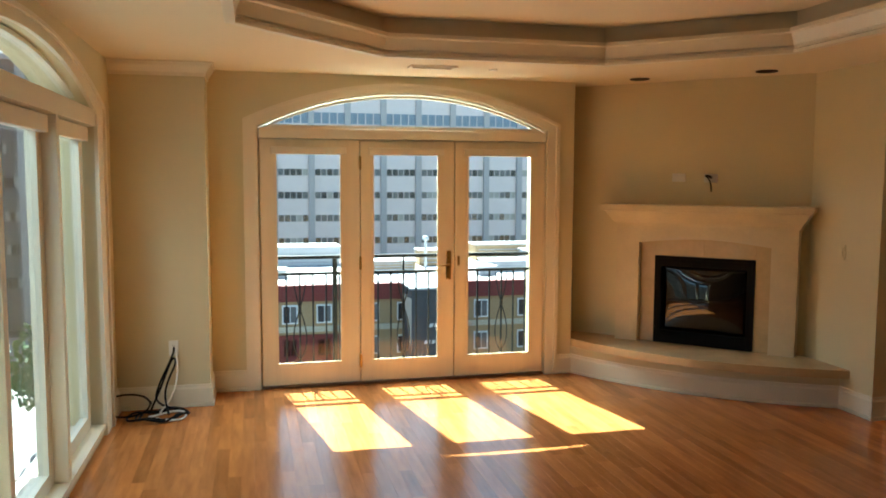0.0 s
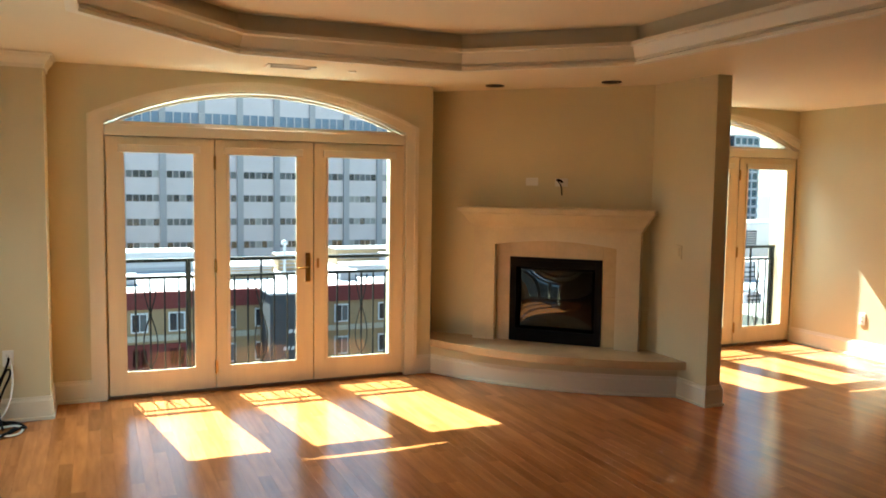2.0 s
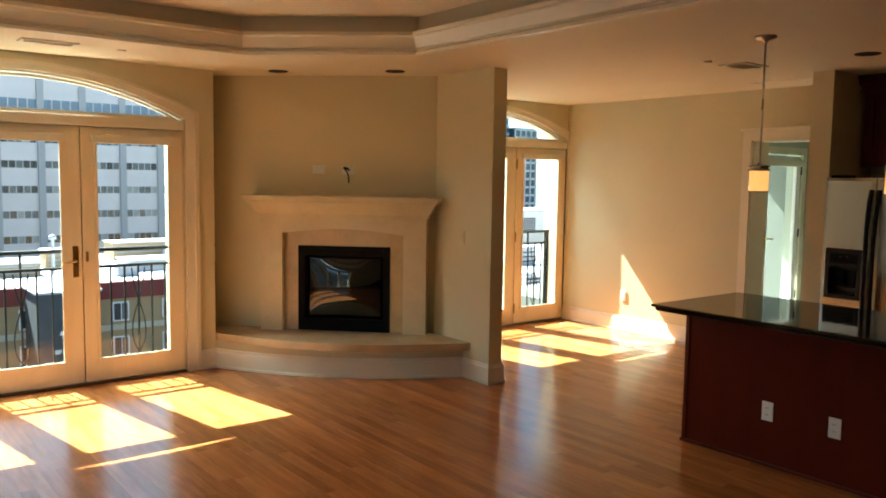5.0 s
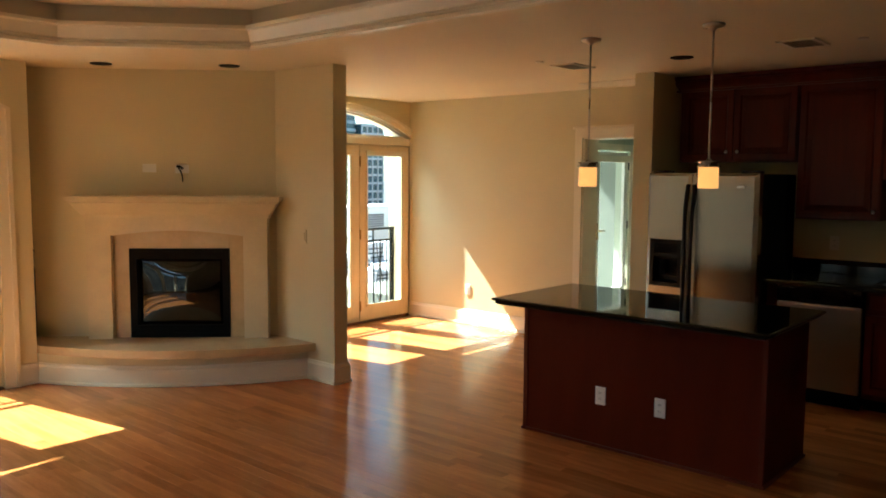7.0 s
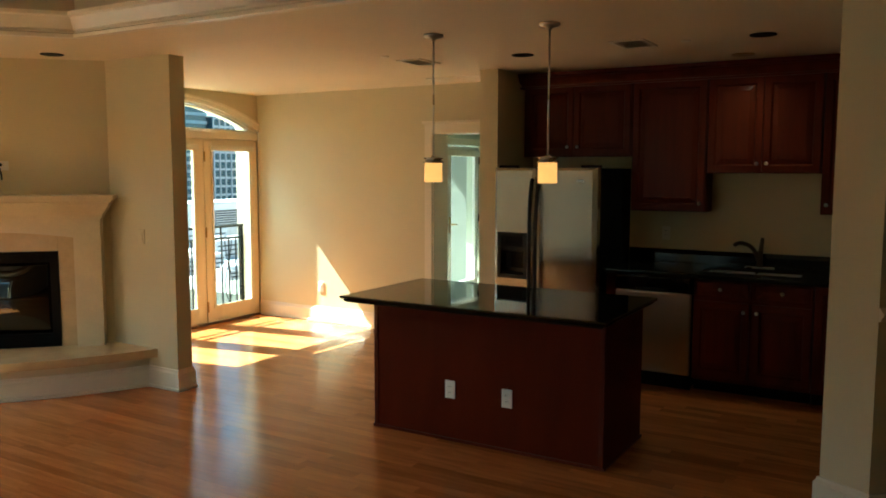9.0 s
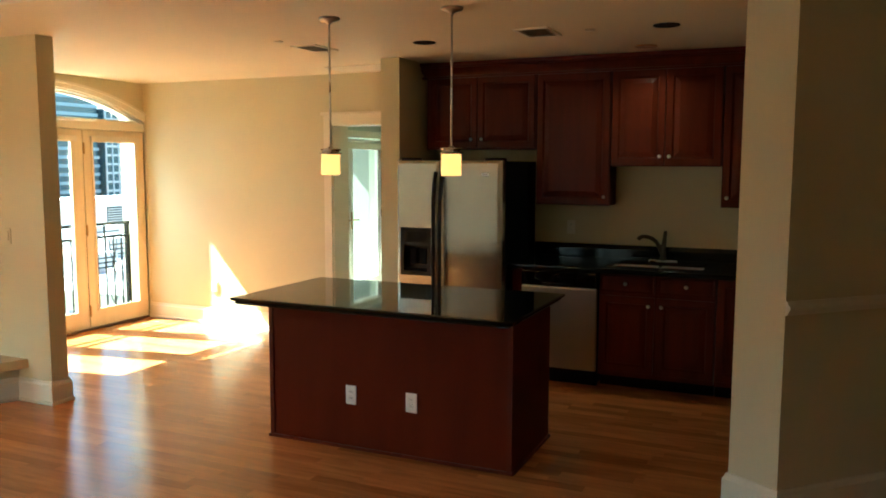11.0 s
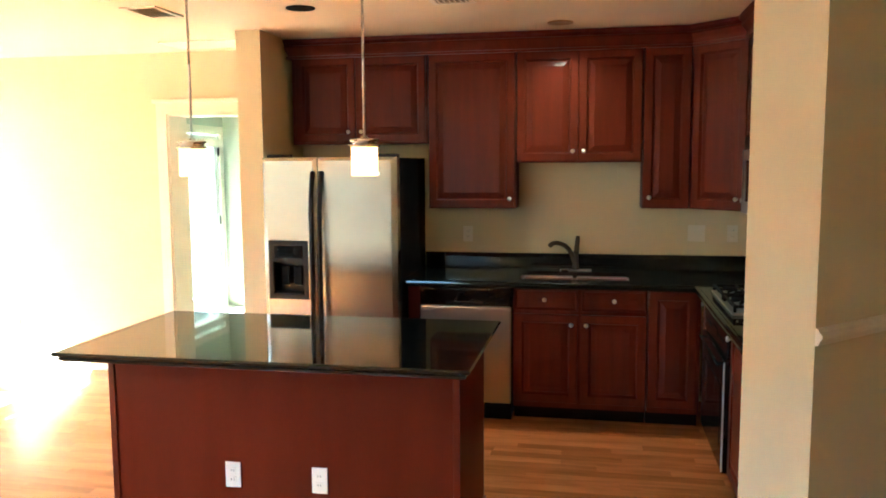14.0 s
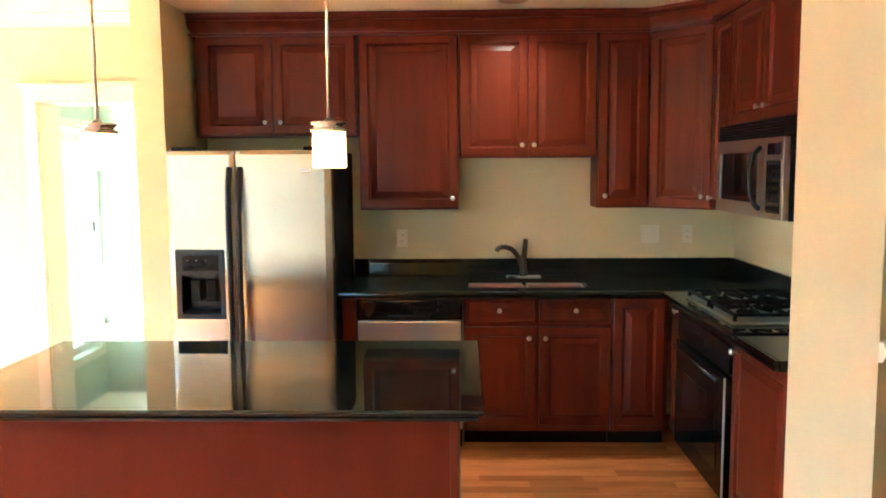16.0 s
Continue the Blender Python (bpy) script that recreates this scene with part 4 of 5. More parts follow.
wire("spout", [(-0.005, 0.01, 0.06), (-0.02, 0.03, 0.13), (-0.05, 0.075, 0.185), (-0.09, 0.13, 0.205), (-0.115, 0.165, 0.20), (-0.122, 0.178, 0.18)], 0.016, FAUCETMAT, fc, "curved pull-out spout")

# ---------------------------------------------------------------- refrigerator
fr = thing("refrigerator", "stainless side-by-side refrigerator with a black ice dispenser", "refrigerator", (6.27, -3.615, 0), -90)
FW, FH = 0.910, 1.745
part("cabinet", box((0.004, 0.07, 0.03), (FW - 0.004, 0.84, FH - 0.012), 0.006), BLACK, fr, "black textured side panels")
part("foot_grille", box((0.01, 0.05, 0.0), (FW - 0.01, 0.11, 0.085), 0.004), PLASTIC, fr)
for x in (0.09, FW - 0.09):
    part("hinge_cover", box((x - 0.07, 0.02, FH - 0.012), (x + 0.07, 0.14, FH + 0.014), 0.008), PLASTIC, fr)


def fridge_door(x0, x1, hole=None):
    """A door with a gently bowed front; hole is (x0, z0, x1, z1)."""
    bm = bmesh.new()
    n = 14
    xs = [x0 + (x1 - x0) * k / n for k in range(n + 1)]
    if hole:
        xs = sorted(set(x for x in xs if not (hole[0] - 0.012 < x < hole[0] + 0.012 or hole[2] - 0.012 < x < hole[2] + 0.012)) | {hole[0], hole[2]})
    zs = [0.095, 0.11] + ([hole[1], hole[3]] if hole else []) + [FH - 0.03, FH - 0.008]

    def front(x):
        s = (x - FW / 2) / (FW / 2)
        return -0.03 * (1 - s * s) - 0.016
    grid = {}
    for i, x in enumerate(xs):
        for j, z in enumerate(zs):
            edge = 0.010 if j in (0, len(zs) - 1) or i in (0, len(xs) - 1) else 0.0
            grid[i, j] = bm.verts.new((x, front(x) + edge, z))
    for i in range(len(xs) - 1):
        for j in range(len(zs) - 1):
            if hole and hole[0] - 1e-6 <= xs[i] < hole[2] - 1e-6 and hole[1] - 1e-6 <= zs[j] < hole[3] - 1e-6:
                continue
            bm.faces.new((grid[i, j], grid[i + 1, j], grid[i + 1, j + 1], grid[i, j + 1]))
    rim = [e for e in bm.edges if len(e.link_faces) == 1]
    made = bmesh.ops.extrude_edge_only(bm, edges=rim)
    for v in [g for g in made["geom"] if isinstance(g, bmesh.types.BMVert)]:
        v.co.y = 0.066
    return bm


DISP = (0.045, 0.815, 0.318, 1.20)
part("freezer_door", fridge_door(0.004, 0.386, DISP), FRIDGESTEEL, fr, "brushed steel freezer door")
part("fridge_door", fridge_door(0.394, FW - 0.004), FRIDGESTEEL, fr, "brushed steel refrigerator door")
dp = part("dispenser", plate([(DISP[0], DISP[1]), (DISP[2], DISP[1]), (DISP[2], DISP[3]), (DISP[0], DISP[3])], [[(0.075, 0.845), (0.288, 0.845), (0.288, 1.06), (0.075, 1.06)]], 0.06, lambda u, v, w: Vector((u, -0.045 + w, v))), PLASTIC, fr, "black ice and water dispenser")
part("recess", box((0.07, 0.055, 0.84), (0.293, 0.064, 1.065)), PLASTIC, dp)
part("drip_tray", box((0.078, -0.03, 0.846), (0.285, 0.05, 0.856), 0.002), BLACK, dp)
for x in (0.135, 0.225):
    part("paddle", box((x - 0.03, 0.0, 0.90), (x + 0.03, 0.018, 1.03), 0.010), BLACK, dp)
part("control_panel", box((0.085, -0.050, 1.085), (0.28, -0.044, 1.17), 0.003), BLACK, dp)
for k in range(5):
    part("button", box((0.10 + 0.034 * k, -0.054, 1.105), (0.122 + 0.034 * k, -0.049, 1.118), 0.001), BLACK, dp)
for k in range(3):
    part("indicator", box((0.11 + 0.05 * k, -0.053, 1.14), (0.118 + 0.05 * k, -0.049, 1.143), 0.0005), NICKEL, dp)
for x, s in ((0.360, -1), (0.420, 1)):
    ph = [(x, -0.045, 0.42), (x, -0.088, 0.50), (x - 0.004 * s, -0.100, 0.80), (x - 0.004 * s, -0.102, 1.15), (x, -0.092, 1.52), (x, -0.045, 1.645)]
    wire("door_handle", ph, 0.017, PLASTIC, fr, "long bowed black handle")
part("badge", box((0.72, -0.034, 1.622), (0.80, -0.026, 1.642), 0.004), NICKEL, fr, "small oval metal badge")

# ---------------------------------------------------------------- dishwasher, oven, cooktop, microwave
OVENBLACK = material("black_oven_enamel", (0.006, 0.0055, 0.005), 0.12, vary=0.15, spec=0.2)
DOORSTEEL = material("polished_door_steel", (0.46, 0.42, 0.345), 0.34, 1.0, vary=0.05, scale=3, bump=0.01, bump_scale=90, stretch=(1, 14, 0.05))
dw = thing("dishwasher", "stainless dishwasher with a black control panel", "dishwasher", (LOW - 0.012, -4.622, 0), -90)
part("tub", box((0.004, 0.04, 0.02), (0.608, 0.58, 0.890)), BLACK, dw)
part("door", box((0.006, 0.0, 0.12), (0.606, 0.04, 0.762), 0.010), DOORSTEEL, dw, "brushed steel door")
part("control_panel", box((0.006, -0.016, 0.768), (0.606, 0.04, 0.888), 0.014), OVENBLACK, dw, "glossy black control panel")
part("grip", box((0.18, -0.024, 0.774), (0.43, -0.014, 0.800), 0.006), PLASTIC, dw)
for k in range(6):
    part("button", box((0.30 + 0.035 * k, -0.020, 0.838), (0.32 + 0.035 * k, -0.014, 0.850), 0.001), BLACK, dw)
part("kick_plate", box((0.006, 0.05, 0.0), (0.606, 0.09, 0.115)), BLACK, dw)

OVX = 6.246
ov = thing("oven", "black built-in wall oven under the worktop", "oven", (OVX, SLOW, 0), 180)
ov.scale = (1.11, 1, 1)
part("control_panel", box((0.01, -0.012, 0.715), (0.752, 0.022, 0.845), 0.008), OVENBLACK, ov, "black control panel")
part("display", box((0.30, -0.015, 0.765), (0.46, -0.011, 0.805), 0.001), DARKGLASS, ov)
for k in range(4):
    part("button", box((0.12 + 0.04 * k, -0.016, 0.775), (0.145 + 0.04 * k, -0.011, 0.79), 0.001), PLASTIC, ov)
    part("button", box((0.50 + 0.04 * k, -0.016, 0.775), (0.525 + 0.04 * k, -0.011, 0.79), 0.001), PLASTIC, ov)
dr = part("door", box((0.01, -0.022, 0.13), (0.752, 0.022, 0.705), 0.008), OVENBLACK, ov, "black glass oven door")
part("window", box((0.10, -0.025, 0.24), (0.662, -0.021, 0.56), 0.002), DARKGLASS, dr)
part("edge_strip", box((0.747, -0.026, 0.14), (0.754, -0.018, 0.70), 0.002), STEEL, dr, "bright steel edge strip")
hb = tube((0.06, -0.045, 0.675), (0.70, -0.045, 0.675), 0.008)
add_tube(hb, (0.09, -0.045, 0.675), (0.09, -0.02, 0.675), 0.007)
add_tube(hb, (0.67, -0.045, 0.675), (0.67, -0.02, 0.675), 0.007)
part("handle", hb, PLASTIC, dr, "black bar handle", True)

ct = thing("cooktop", "stainless gas cooktop with black grates", "cooktop", (5.80, -6.68, 0.9355))
part("tray", box((-0.375, -0.25, 0.0), (0.375, 0.25, 0.014), 0.005), STEEL, ct, "stainless steel tray")
for gx in (-0.19, 0.19):
    for gy in (-0.115, 0.115):
        b = part("burner", lathe([(0.0, 0.014), (0.05, 0.014), (0.05, 0.022), (0.036, 0.026), (0.034, 0.034), (0.0, 0.036)], 20, (gx, gy, 0)), BLACK, ct, "", True)
    g = bmesh.new()
    for yy in (-0.235, 0.0, 0.235):
        add_box(g, (gx - 0.17, yy - 0.006, 0.036), (gx + 0.17, yy + 0.006, 0.050))
    for xx in (-0.165, 0.165):
        add_box(g, (gx + xx - 0.006, -0.24, 0.036), (gx + xx + 0.006, 0.24, 0.050))
        for yy in (-0.235, 0.235):
            add_box(g, (gx + xx - 0.007, yy - 0.007, 0.014), (gx + xx + 0.007, yy + 0.007, 0.042))
    for gy in (-0.117, 0.117):
        for q in range(8):
            ca, sa = math.cos(q * math.pi / 4), math.sin(q * math.pi / 4)
            far = 0.15 if q % 2 == 0 and abs(ca) > 0.5 else 0.112
            add_tube(g, (gx + 0.03 * ca, gy + 0.03 * sa, 0.050), (gx + far * ca, gy + far * sa, 0.044), 0.006, 0.008, 6)
    part("grate", g, BLACK, ct, "black cast-iron grate")
for k in range(4):
    part("control_knob", lathe([(0.0, 0.014), (0.018, 0.014), (0.016, 0.034), (0.0, 0.036)], 16, (0.0, -0.18 + 0.12 * k, 0)), PLASTIC, ct, "", True)

mw = thing("microwave", "stainless microwave with a bowed handle above the cooktop", "microwave", (6.222, -6.60, 0), 180)
mw.scale = (1.175, 1, 1)
part("case", box((0.0, 0.02, 1.40), (0.756, 0.38, 1.842), 0.004), BLACK, mw, "black case")
part("top_grille", box((0.0, 0.0, 1.765), (0.756, 0.03, 1.842), 0.004), PLASTIC, mw, "black vent grille")
for k in range(5):
    part("louvre", box((0.01, -0.004, 1.772 + 0.013 * k), (0.746, 0.002, 1.778 + 0.013 * k)), BLACK, mw)
md = part("door", plate([(0.002, 1.402), (0.572, 1.402), (0.572, 1.760), (0.002, 1.760)], [[(0.05, 1.465), (0.50, 1.465), (0.50, 1.70), (0.05, 1.70)]], 0.03, lambda u, v, w: Vector((u, -0.010 + w, v))), STEEL, mw, "brushed steel door")
part("window", box((0.045, -0.004, 1.46), (0.505, 0.006, 1.705)), DARKGLASS, md, "dark window")
wire("handle", [(0.535, -0.01, 1.44), (0.535, -0.05, 1.47), (0.53, -0.062, 1.58), (0.535, -0.05, 1.69), (0.535, -0.01, 1.72)], 0.011, PLASTIC, md, "bowed black handle")
cp = part("control_panel", box((0.576, -0.010, 1.402), (0.754, 0.02, 1.760), 0.004), STEEL, mw)
part("keypad", box((0.60, -0.013, 1.43), (0.735, -0.009, 1.66), 0.002), PLASTIC, cp, "black keypad")
part("display", box((0.605, -0.013, 1.685), (0.73, -0.009, 1.735), 0.002), DARKGLASS, cp)
for r in range(6):
    for c in range(3):
        part("key", box((0.612 + 0.042 * c, -0.0155, 1.442 + 0.036 * r), (0.640 + 0.042 * c, -0.0125, 1.460 + 0.036 * r), 0.001), BLACK, cp)
# ---------------------------------------------------------------- balconies and the city outside


def balcony(x0, x1, name_label):
    """A shallow balcony with a wrought iron rail in front of a door unit."""
    b = thing("balcony_railing", name_label, "railing", (0, 0.35, 0))
    part("top_rail", box((x0, -0.025, 1.035), (x1, 0.025, 1.065), 0.006), IRON, b)
    part("second_rail", box((x0, -0.016, 0.895), (x1, 0.016, 0.920), 0.004), IRON, b)
    part("bottom_rail", box((x0, -0.016, 0.10), (x1, 0.016, 0.125), 0.004), IRON, b)
    n = round((x1 - x0) / 0.115)
    bar = mesh_of("bar", box((-0.007, -0.007, 0.125), (0.007, 0.007, 0.895)), IRON)
    for k in range(n + 1):
        o = new("bar", bar)
        o.parent = b
        o.location = (x0 + (x1 - x0) * k / n, 0, 0)
    for x in (x0 + 0.99, x1 - 0.03):
        part("post", box((x - 0.02, -0.02, -0.1), (x + 0.02, 0.02, 1.035), 0.003), IRON, b)
    n2 = max(2, round((x1 - x0) / 0.46))
    for k in range(n2):
        c = x0 + (x1 - x0) * (k + 0.5) / n2
        for q in (-1, 1):
            wire("scroll", [(c + q * 0.055, 0, 0.88), (c + q * 0.045, 0, 0.76), (c, 0, 0.60), (c - q * 0.05, 0, 0.44), (c - q * 0.06, 0, 0.30), (c - q * 0.03, 0, 0.18), (c + q * 0.02, 0, 0.13)], 0.0055, IRON, b)
        part("collar", box((c - 0.012, -0.012, 0.585), (c + 0.012, 0.012, 0.615), 0.003), IRON, b)
    for x in (x0 + 0.35, x1 - 0.35, (x0 + x1) / 2):
        part("baluster", box((x - 0.008, -0.008, 0.92), (x + 0.008, 0.008, 1.04)), IRON, b)
    return b


balcony(-0.25, 2.95, "black wrought iron balcony railing with scrollwork")
balcony(4.45, 7.29, "black wrought iron dining balcony railing with scrollwork")
STUCCO = material("sunlit_stucco", (0.46, 0.41, 0.32), 0.8, vary=0.08, scale=3, bump=0.4, bump_scale=80)
structure("balcony_slab", box((-0.6, 0.26, -0.32), (7.62, 0.60, -0.02)), STUCCO, "pale balcony ledge outside the doors", "balcony")
structure("facade_fin", box((7.30, 0.26, -0.3), (7.62, 0.44, 2.9)), STUCCO, "pale stucco fin beside the dining balcony")
# Shaded copy of the stucco: the dimmer light is put into its colour.
SHADESTUCCO = material("dimmed_sage_stucco", (0.21, 0.22, 0.185), 0.8, vary=0.08, scale=3, bump=0.4, bump_scale=80)
structure("facade_return", box((11.0, -1.17, -0.30), (11.25, 2.6, 3.1)), SHADESTUCCO, "stucco wall beside the bedroom terrace, dimmed to grey-green")
structure("terrace_slab", box((8.3, -1.17, -0.30), (11.0, 2.6, -0.03)), SHADESTUCCO, "terrace outside the bedroom doors, dimmed to grey-green", "terrace")
# Unseen overhang, added to keep direct sun out of the bedroom.
structure("sun_blocking_canopy", box((8.3, -1.17, 2.92), (11.25, 0.75, 3.10)), SHADESTUCCO, "unseen canopy added over the bedroom terrace to block sun", "canopy")
structure("eave", box((-2.2, 0.32, 3.50), (7.7, 1.10, 3.68)), STUCCO, "pale overhanging eave above the balcony doors", "eave")
structure("facade_upper", plate([(-1.3, 0.214), (2.60, 0.214), (2.60, 0.625), (4.53, 0.625), (4.53, 0.214), (7.7, 0.214), (7.7, 0.33), (4.6, 0.33), (4.6, 0.70), (2.53, 0.70), (2.53, 0.33), (-1.3, 0.33)], [], 0.6, lambda u, v, w: Vector((u, v, 2.9 + w))), STUCCO, "pale stucco facade above the doors", "wall")

# ground far below, one sheet to the horizon
ASPHALT = material("asphalt", (0.06, 0.06, 0.062), 0.85, vary=0.25, scale=0.2, bump=0.3, bump_scale=8)
GZ = -14.0
structure("ground", box((-1500, -1500, GZ - 1), (1500, 1500, GZ)), ASPHALT, "dark asphalt street level running to the horizon", "ground")

BLUEWALL = material("blue_grey_panel", (0.64, 0.585, 0.575), 0.55, vary=0.05, scale=0.4, bump=0.1, bump_scale=4)
PIER = material("grey_concrete_pier", (0.37, 0.36, 0.365), 0.7, vary=0.06, scale=0.5)
DARKWIN = material("office_window", (0.02, 0.022, 0.03), 0.15, vary=0.3, scale=0.8)
PALEWIN = material("office_window_pale", (0.10, 0.105, 0.11), 0.35, vary=0.3, scale=1.2)
# The sky's reflection is put into this pane colour.
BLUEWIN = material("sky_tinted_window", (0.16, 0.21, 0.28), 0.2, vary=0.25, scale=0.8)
BLINDWIN = material("window_with_blind", (0.34, 0.33, 0.30), 0.6, vary=0.25, scale=1.5)
MULL = material("pale_mullion", (0.6, 0.59, 0.57), 0.5)


PALEPIER = material("pale_tower_concrete", (0.60, 0.58, 0.56), 0.7, vary=0.06, scale=0.5)


def office(x0, x1, y, z_top, storey, bay, first, label, wall=None, top=None, height=1.0):
    """A slab block with ribbon windows between piers."""
    b = thing("office_building", label, "building", (0, y, 0))
    wall = wall or BLUEWALL
    part("wall", box((x0, 0.3, GZ), (x1, 18, z_top)), wall, b)
    part("roof", box((x0 - 0.2, 0.0, z_top), (x1 + 0.2, 18.2, z_top + 0.6)), PIER, b)
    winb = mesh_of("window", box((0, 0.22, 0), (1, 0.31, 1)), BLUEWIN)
    win = mesh_of("window", box((0, 0.22, 0), (1, 0.31, 1)), DARKWIN)
    winp = mesh_of("window", box((0, 0.22, 0), (1, 0.31, 1)), PALEWIN)
    winl = mesh_of("window", box((0, 0.22, 0), (1, 0.31, 1)), BLINDWIN)
    rng = random.Random(5)
    pier = mesh_of("pier", box((-0.5, -0.15, 0), (0.5, 0.3, 1)), PIER)
    nb = int((x1 - x0) / bay)
    for k in range(nb + 1):
        o = new("pier", pier)
        o.parent = b
        o.location = (x0 + k * bay, 0, GZ)
        o.scale = (0.9, 1, z_top - GZ)
    z = first
    while z < (top or z_top) - 3.0:
        for k in range(nb):
            n = 5
            w = (bay - 1.0) / n
            for j in range(n):
                q = rng.random()
                o = new("window", win if q < 0.5 else winp if q < 0.8 else winl)
                o.parent = b
                o.location = (x0 + k * bay + 0.5 + j * w + 0.05, 0, z)
                o.scale = (w - 0.12, 1, height)
        z += storey
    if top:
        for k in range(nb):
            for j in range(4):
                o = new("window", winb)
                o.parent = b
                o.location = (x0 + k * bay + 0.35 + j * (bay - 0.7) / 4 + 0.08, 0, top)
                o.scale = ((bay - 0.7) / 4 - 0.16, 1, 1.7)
    return b


office(3.4, 81.8, 118.0, 17.0, 3.55, 5.6, -11.95, "pale blue-grey panelled office block with ribbon windows", top=10.2)
office(-30.0, 2.4, 135.0, 12.0, 3.4, 3.0, -10.0, "dark far block with ribbon windows", PIER)

TEAL = material("teal_curtain_glass", (0.05, 0.09, 0.11), 0.12, vary=0.25, scale=0.6)
BANDS = material("pale_blue_spandrel", (0.30, 0.37, 0.40), 0.4, vary=0.08, scale=0.5)


def banded_tower(x0, x1, y, z_top, storey, label, band, band_h, piers=0.0):
    """A glazed tower with a proud slab band at each storey and, where told, white piers between the bays."""
    b = thing("glass_tower", label, "building", (0, y, 0))
    part("glass_body", box((x0, 0.5, GZ), (x1, 16, z_top)), TEAL, b, "dark teal glazing")
    part("roof", box((x0 - 0.2, 0.2, z_top), (x1 + 0.2, 16.2, z_top + 0.5)), PIER, b)
    slab = mesh_of("slab_band", box((x0 - 0.1, 0.0, 0.0), (x1 + 0.1, 0.6, band_h)), band)
    z = GZ + 3.0
    while z < z_top:
        o = new("slab_band", slab)
        o.parent = b
        o.location = (0, 0, z)
        z += storey
    if piers:
        pier = mesh_of("pier", box((-0.22, 0.1, GZ), (0.22, 0.6, z_top)), band)
        for k in range(int((x1 - x0) / piers) + 1):
            o = new("pier", pier)
            o.parent = b
            o.location = (x0 + k * piers, 0, 0)
    return b


banded_tower(165.0, 207.0, 216.0, 46.0, 2.9, "tall teal glass tower with pale horizontal bands", BANDS, 1.1)
banded_tower(208.5, 220.0, 214.0, 20.5, 3.1, "white gridded tower with dark glazing", PALEPIER, 0.8, 2.8)

TAN = material("tan_stucco", (0.36, 0.25, 0.13), 0.8, vary=0.08, scale=1)
MAROON = material("maroon_parapet", (0.16, 0.024, 0.020), 0.7, vary=0.1, scale=1)
ROOFW = material("white_roof_membrane", (0.45, 0.45, 0.46), 0.7, vary=0.12, scale=0.3)
low = thing("apartment_building", "low tan building with a maroon band and white windows", "building", (0, 50, 0))
part("wall", box((-2.5, 0, GZ), (60, 22, -6.9)), TAN, low, "tan stucco wall")
part("band", box((-2.6, -0.2, -6.9), (60.1, 0.4, -5.75)), MAROON, low, "maroon parapet band")
part("roof", box((-2.4, 0.4, -6.9), (59.8, 21.8, -5.9)), ROOFW, low, "white flat roof")
part("band", box((-2.6, -0.1, -11.6), (8.0, 0.1, -9.3)), MAROON, low, "maroon wall band")
part("string_course", box((-2.6, -0.14, -9.1), (60.1, 0.1, -8.7)), material("pale_course", (0.5, 0.45, 0.34), 0.7), low)
wm = material("white_window_frame", (0.75, 0.75, 0.74), 0.5)
wf = mesh_of("window", box((-0.55, -0.08, 0), (0.55, 0.06, 1.35), 0.02), wm)
wg = mesh_of("pane", box((-0.46, -0.10, 0.10), (-0.02, -0.06, 1.25)), DARKWIN)
wg2 = mesh_of("pane", box((-0.42, -0.10, 0.12), (-0.02, -0.06, 1.24)), PALEWIN)
for z in (-8.5, -10.9, -13.2):
    for k in range(21):
        o = new("window", wf)
        o.parent = low
        o.location = (-0.9 + 2.9 * k + (0.5 if k % 2 else 0), 0, z)
        for dx in (0.0, 0.46):
            g = new("pane", wg if dx == 0.0 else wg2)
            g.parent = o
            g.location = (dx, 0, 0)
ph = thing("plant_house", "white rooftop plant house with a dark louvred opening", "rooftop building", (57.0, 53.0, -5.9))
part("walls", box((-9.0, 0.0, 0.0), (9.0, 5.5, 4.2), 0.05), MULL, ph, "white rendered walls")
part("roof", box((-9.2, -0.2, 4.2), (9.2, 5.7, 4.4), 0.03), ROOFW, ph, "white flat roof")
part("dark_opening", box((-0.6, -0.06, 2.1), (2.5, 0.02, 3.6)), DARKWIN, ph, "dark louvred opening")
for q in range(6):
    part("louvre", box((-0.55, -0.10, 2.2 + 0.23 * q), (2.45, -0.055, 2.28 + 0.23 * q)), PIER, ph)
flat = thing("low_building", "low building with a bright white flat roof", "building", (30.0, 22.0, 0))
part("wall", box((-5.0, 0.0, GZ), (48.0, 27.0, -4.8)), TAN, flat, "tan stucco wall")
part("roof", box((-5.1, -0.1, -4.8), (48.1, 27.1, -4.5)), ROOFW, flat, "white flat roof")
for q in range(9):
    part("roof_seam", box((-5.0 + 6 * q, 0.4, -4.5), (-4.9 + 6 * q, 26.6, -4.45)), PIER, flat)
